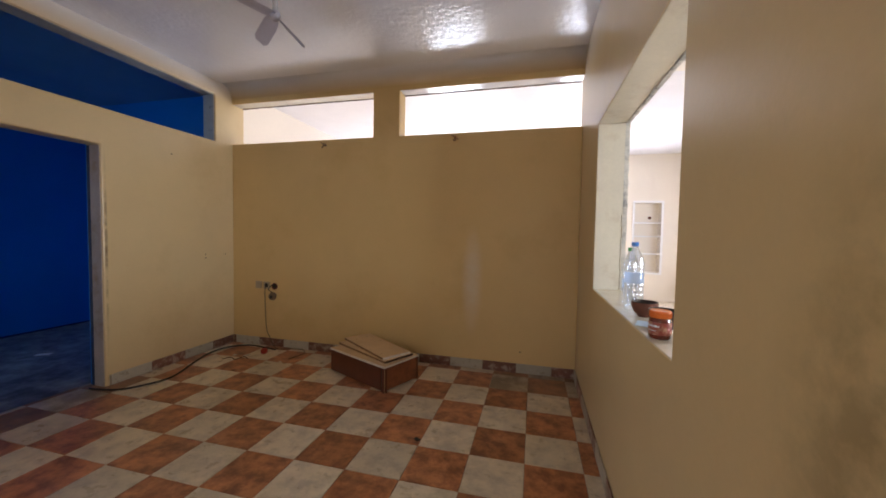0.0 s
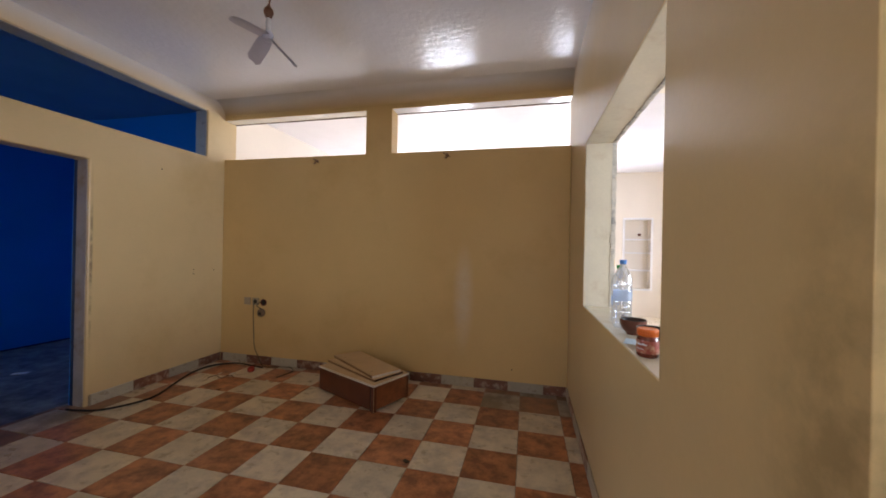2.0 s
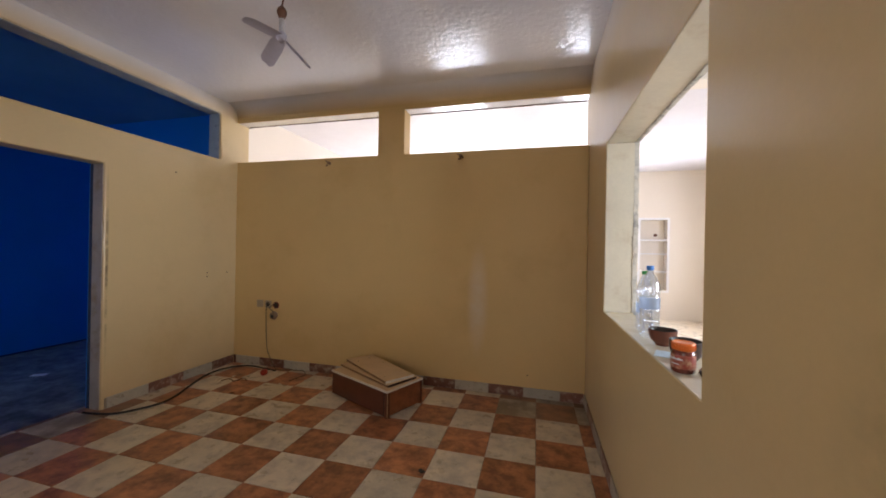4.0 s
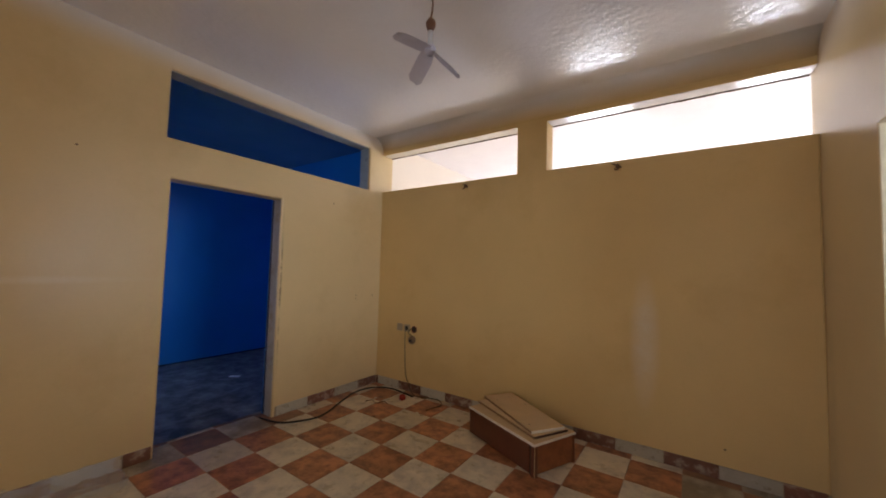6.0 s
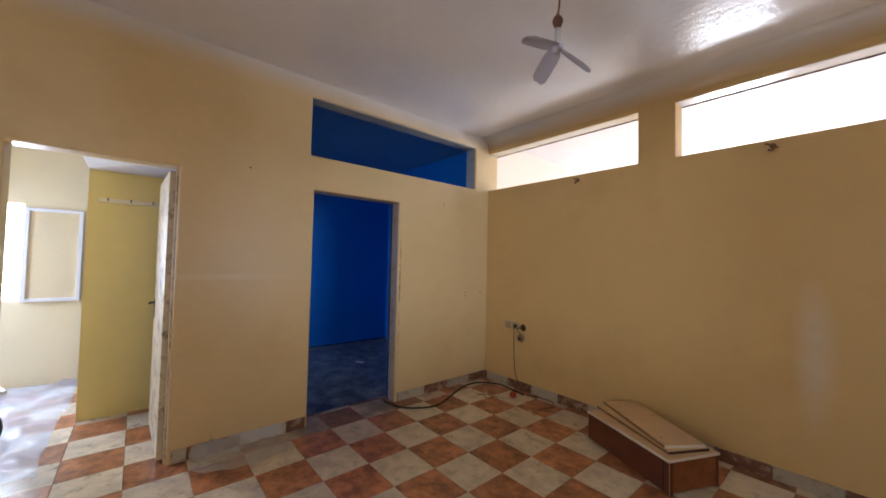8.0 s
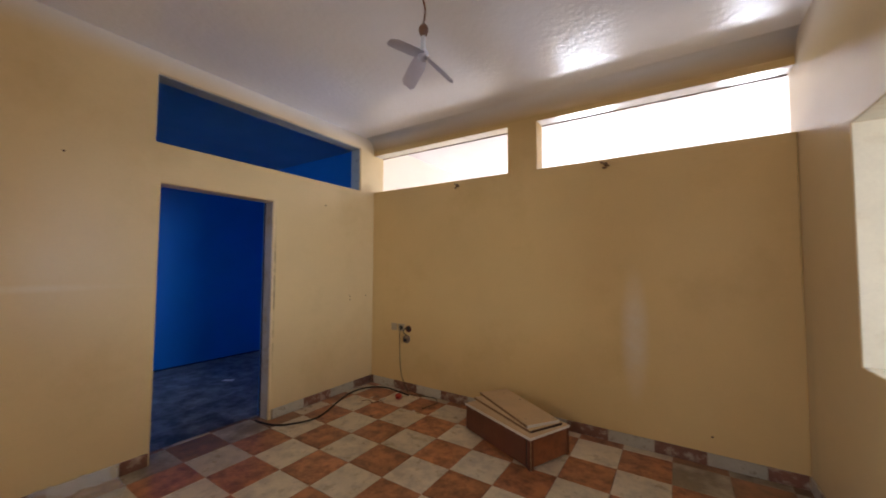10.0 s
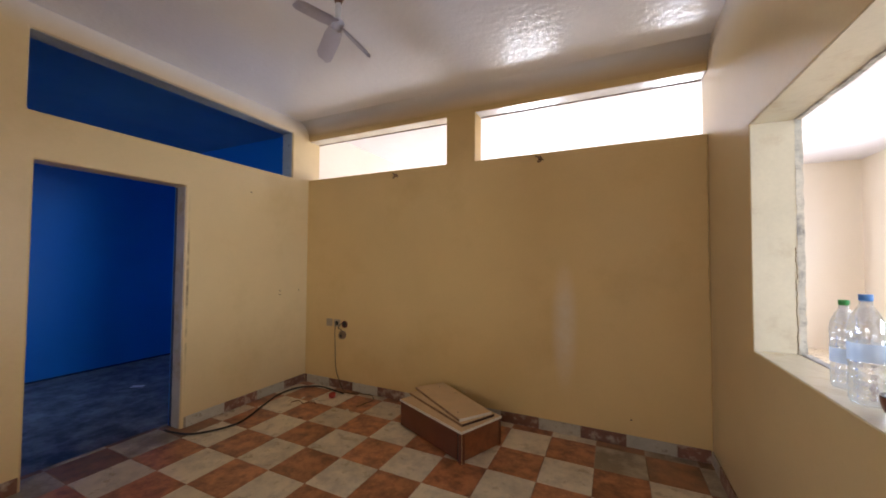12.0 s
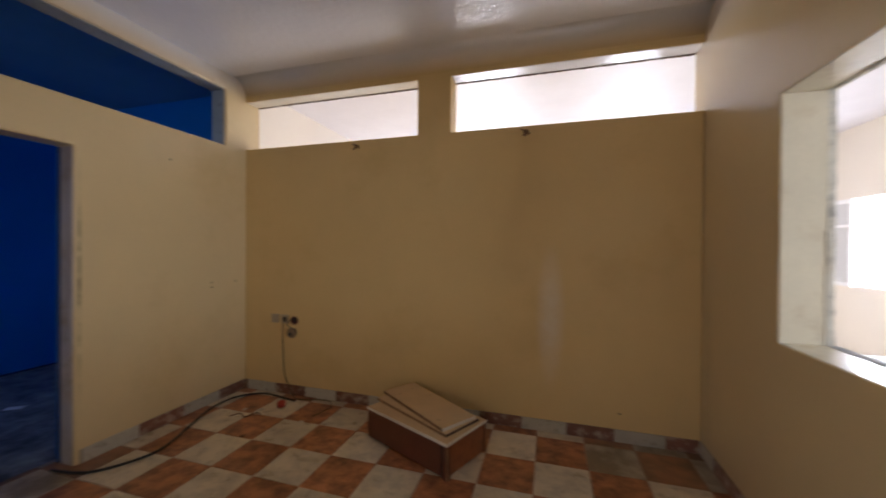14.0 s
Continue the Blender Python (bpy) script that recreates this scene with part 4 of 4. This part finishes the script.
tagged(part("paper_scrap", box(-0.06, -0.035, 0, 0.06, 0.035, 0.002, 0.0008), M_WHITE), "small white paper scrap on the cement floor", "paper").matrix_basis = pose(-4.75, 2.72, -0.002, 0, 0, 35)

# crumbs of plaster and a dark chip of dirt on the tiles
def crumb(x, y, size, seed, material, label, category):
    rnd = random.Random(seed)
    bm = bmesh.new()
    n = 9
    ring = [(size * rnd.uniform(0.6, 1.1) * math.cos(2 * math.pi * k / n), 0.6 * size * rnd.uniform(0.6, 1.1) * math.sin(2 * math.pi * k / n)) for k in range(n)]
    lo = [bm.verts.new((px, py, 0)) for px, py in ring]
    hi = [bm.verts.new((px * 0.8, py * 0.8, size * rnd.uniform(0.06, 0.16))) for px, py in ring]
    for k in range(n):
        bm.faces.new((lo[k], lo[(k + 1) % n], hi[(k + 1) % n], hi[k]))
    bm.faces.new(hi)
    tagged(part(label.split(",")[0].replace(" ", "_"), bm, material), label.split(",")[1], category, "crumbs on the floor").matrix_basis = pose(x, y, 0.0012, 0, 0, rnd.uniform(0, 180))


crumb(-2.79, 3.28, 0.055, 3, M_MORTAR, "plaster_crumb,thin grey-white plaster flake lying on the tiles", "plaster flake")
crumb(-2.92, 3.26, 0.030, 4, M_MORTAR, "plaster_crumb,thin grey-white plaster flake lying on the tiles", "plaster flake")
crumb(-2.34, 3.23, 0.022, 5, M_MORTAR, "plaster_crumb,thin grey-white plaster flake lying on the tiles", "plaster flake")
crumb(-2.60, 2.92, 0.026, 6, M_BROWN, "dirt_crumb,small dark brown crumb of dirt on the tiles", "dirt crumb")
crumb(-0.609, 2.328, 0.035, 7, M_BLACK, "dirt_crumb,dark chip of dirt on a terracotta tile", "dirt crumb")

# crumpled clear film lying along the west wall
bm = bmesh.new()
g = []
for i in range(15):
    row = []
    for j in range(25):
        u, v = i / 14, j / 24
        edge = math.sin(math.pi * min(1, max(0, v))) ** 0.5
        x = XL + 0.016 + (u ** 1.2) * (0.16 + 0.17 * edge + 0.05 * noise.noise(Vector((v * 5, 1.7, 0))))
        y = 0.70 + 0.62 * v + 0.05 * noise.noise(Vector((u * 3, v * 2, 4.0)))
        z = 0.075 * max(0, 1 - u * 3.2) + 0.006 + 0.055 * edge * (1 - u * 0.7) * abs(noise.noise(Vector((u * 4, v * 9, 2.0)))) * 2
        row.append(bm.verts.new((x, y, z)))
    g.append(row)
for a, b in zip(g, g[1:]):
    for j in range(24):
        bm.faces.new((a[j], a[j + 1], b[j + 1], b[j]))
film_sheet = tagged(part("plastic_sheet", bm, M_FILM, smooth=True), "crumpled clear plastic sheet lying on the tiles", "plastic sheet")
film_sheet.visible_shadow = False

# hazy rippled sheet, added in place of window glare on the lobby floor
bm = bmesh.new()
g = []
for i in range(49):
    row = []
    for j in range(37):
        u, v = i / 48, j / 36
        x = -5.85 + 2.25 * u + 0.05 * noise.noise(Vector((v * 6, 3.1, 0)))
        y = -1.42 + 1.36 * v + 0.04 * noise.noise(Vector((u * 7, 5.5, 0)))
        z = 0.004 + 0.07 * abs(noise.noise(Vector((u * 9, v * 6, 7.0)))) + 0.03 * abs(noise.noise(Vector((u * 24, v * 15, 3.0))))
        row.append(bm.verts.new((x, y, z)))
    g.append(row)
for a, b in zip(g, g[1:]):
    for j in range(36):
        bm.faces.new((a[j], a[j + 1], b[j + 1], b[j]))
lobby_glare_sheet = tagged(part("plastic_sheet", bm, M_FILM_GLARE, smooth=True), "large hazy rippled sheet standing in for glare on the lobby floor", "plastic sheet")
lobby_glare_sheet.visible_shadow = False

# ---- floor tiles, last ----
tile_meshes = {}


def tile_mesh(w, d, orange, grimy):
    key = (round(w, 3), round(d, 3), orange, grimy)
    if key not in tile_meshes:
        me = bpy.data.meshes.new("tile")
        b = bmesh.new()
        c, z0, z1 = 0.0015, -0.008, 0.0
        lo = [b.verts.new(p) for p in ((0, 0, z0), (w, 0, z0), (w, d, z0), (0, d, z0))]
        mid = [b.verts.new(p) for p in ((0, 0, z1 - c), (w, 0, z1 - c), (w, d, z1 - c), (0, d, z1 - c))]
        top = [b.verts.new(p) for p in ((c, c, z1), (w - c, c, z1), (w - c, d - c, z1), (c, d - c, z1))]
        for p, q in ((lo, mid), (mid, top)):
            for k in range(4):
                b.faces.new((p[k], p[(k + 1) % 4], q[(k + 1) % 4], q[k]))
        b.faces.new(top)
        b.to_mesh(me)
        b.free()
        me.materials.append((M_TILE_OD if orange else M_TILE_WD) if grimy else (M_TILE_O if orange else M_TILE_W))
        tile_meshes[key] = me
    return tile_meshes[key]


def lay(x0, x1, y0, y1):
    rnd = random.Random(12)
    gap = 0.0015
    for i in range(math.floor((x0 - TX) / TILE), math.ceil((x1 - TX) / TILE)):
        for j in range(math.floor((y0 - TY) / TILE), math.ceil((y1 - TY) / TILE)):
            a, b = max(x0, TX + i * TILE + gap), min(x1, TX + (i + 1) * TILE - gap)
            c, d = max(y0, TY + j * TILE + gap), min(y1, TY + (j + 1) * TILE - gap)
            if b - a < 0.02 or d - c < 0.02:
                continue
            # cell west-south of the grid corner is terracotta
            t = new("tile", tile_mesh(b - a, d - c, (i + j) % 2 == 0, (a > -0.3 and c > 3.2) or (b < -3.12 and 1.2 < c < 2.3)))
            t.parent = floor
            t.location = (a, c, rnd.uniform(-0.0006, 0.0006))


lay(-3.50, XR, YS, YB)
lay(BLUE_W, -3.50, YS, 0.62)
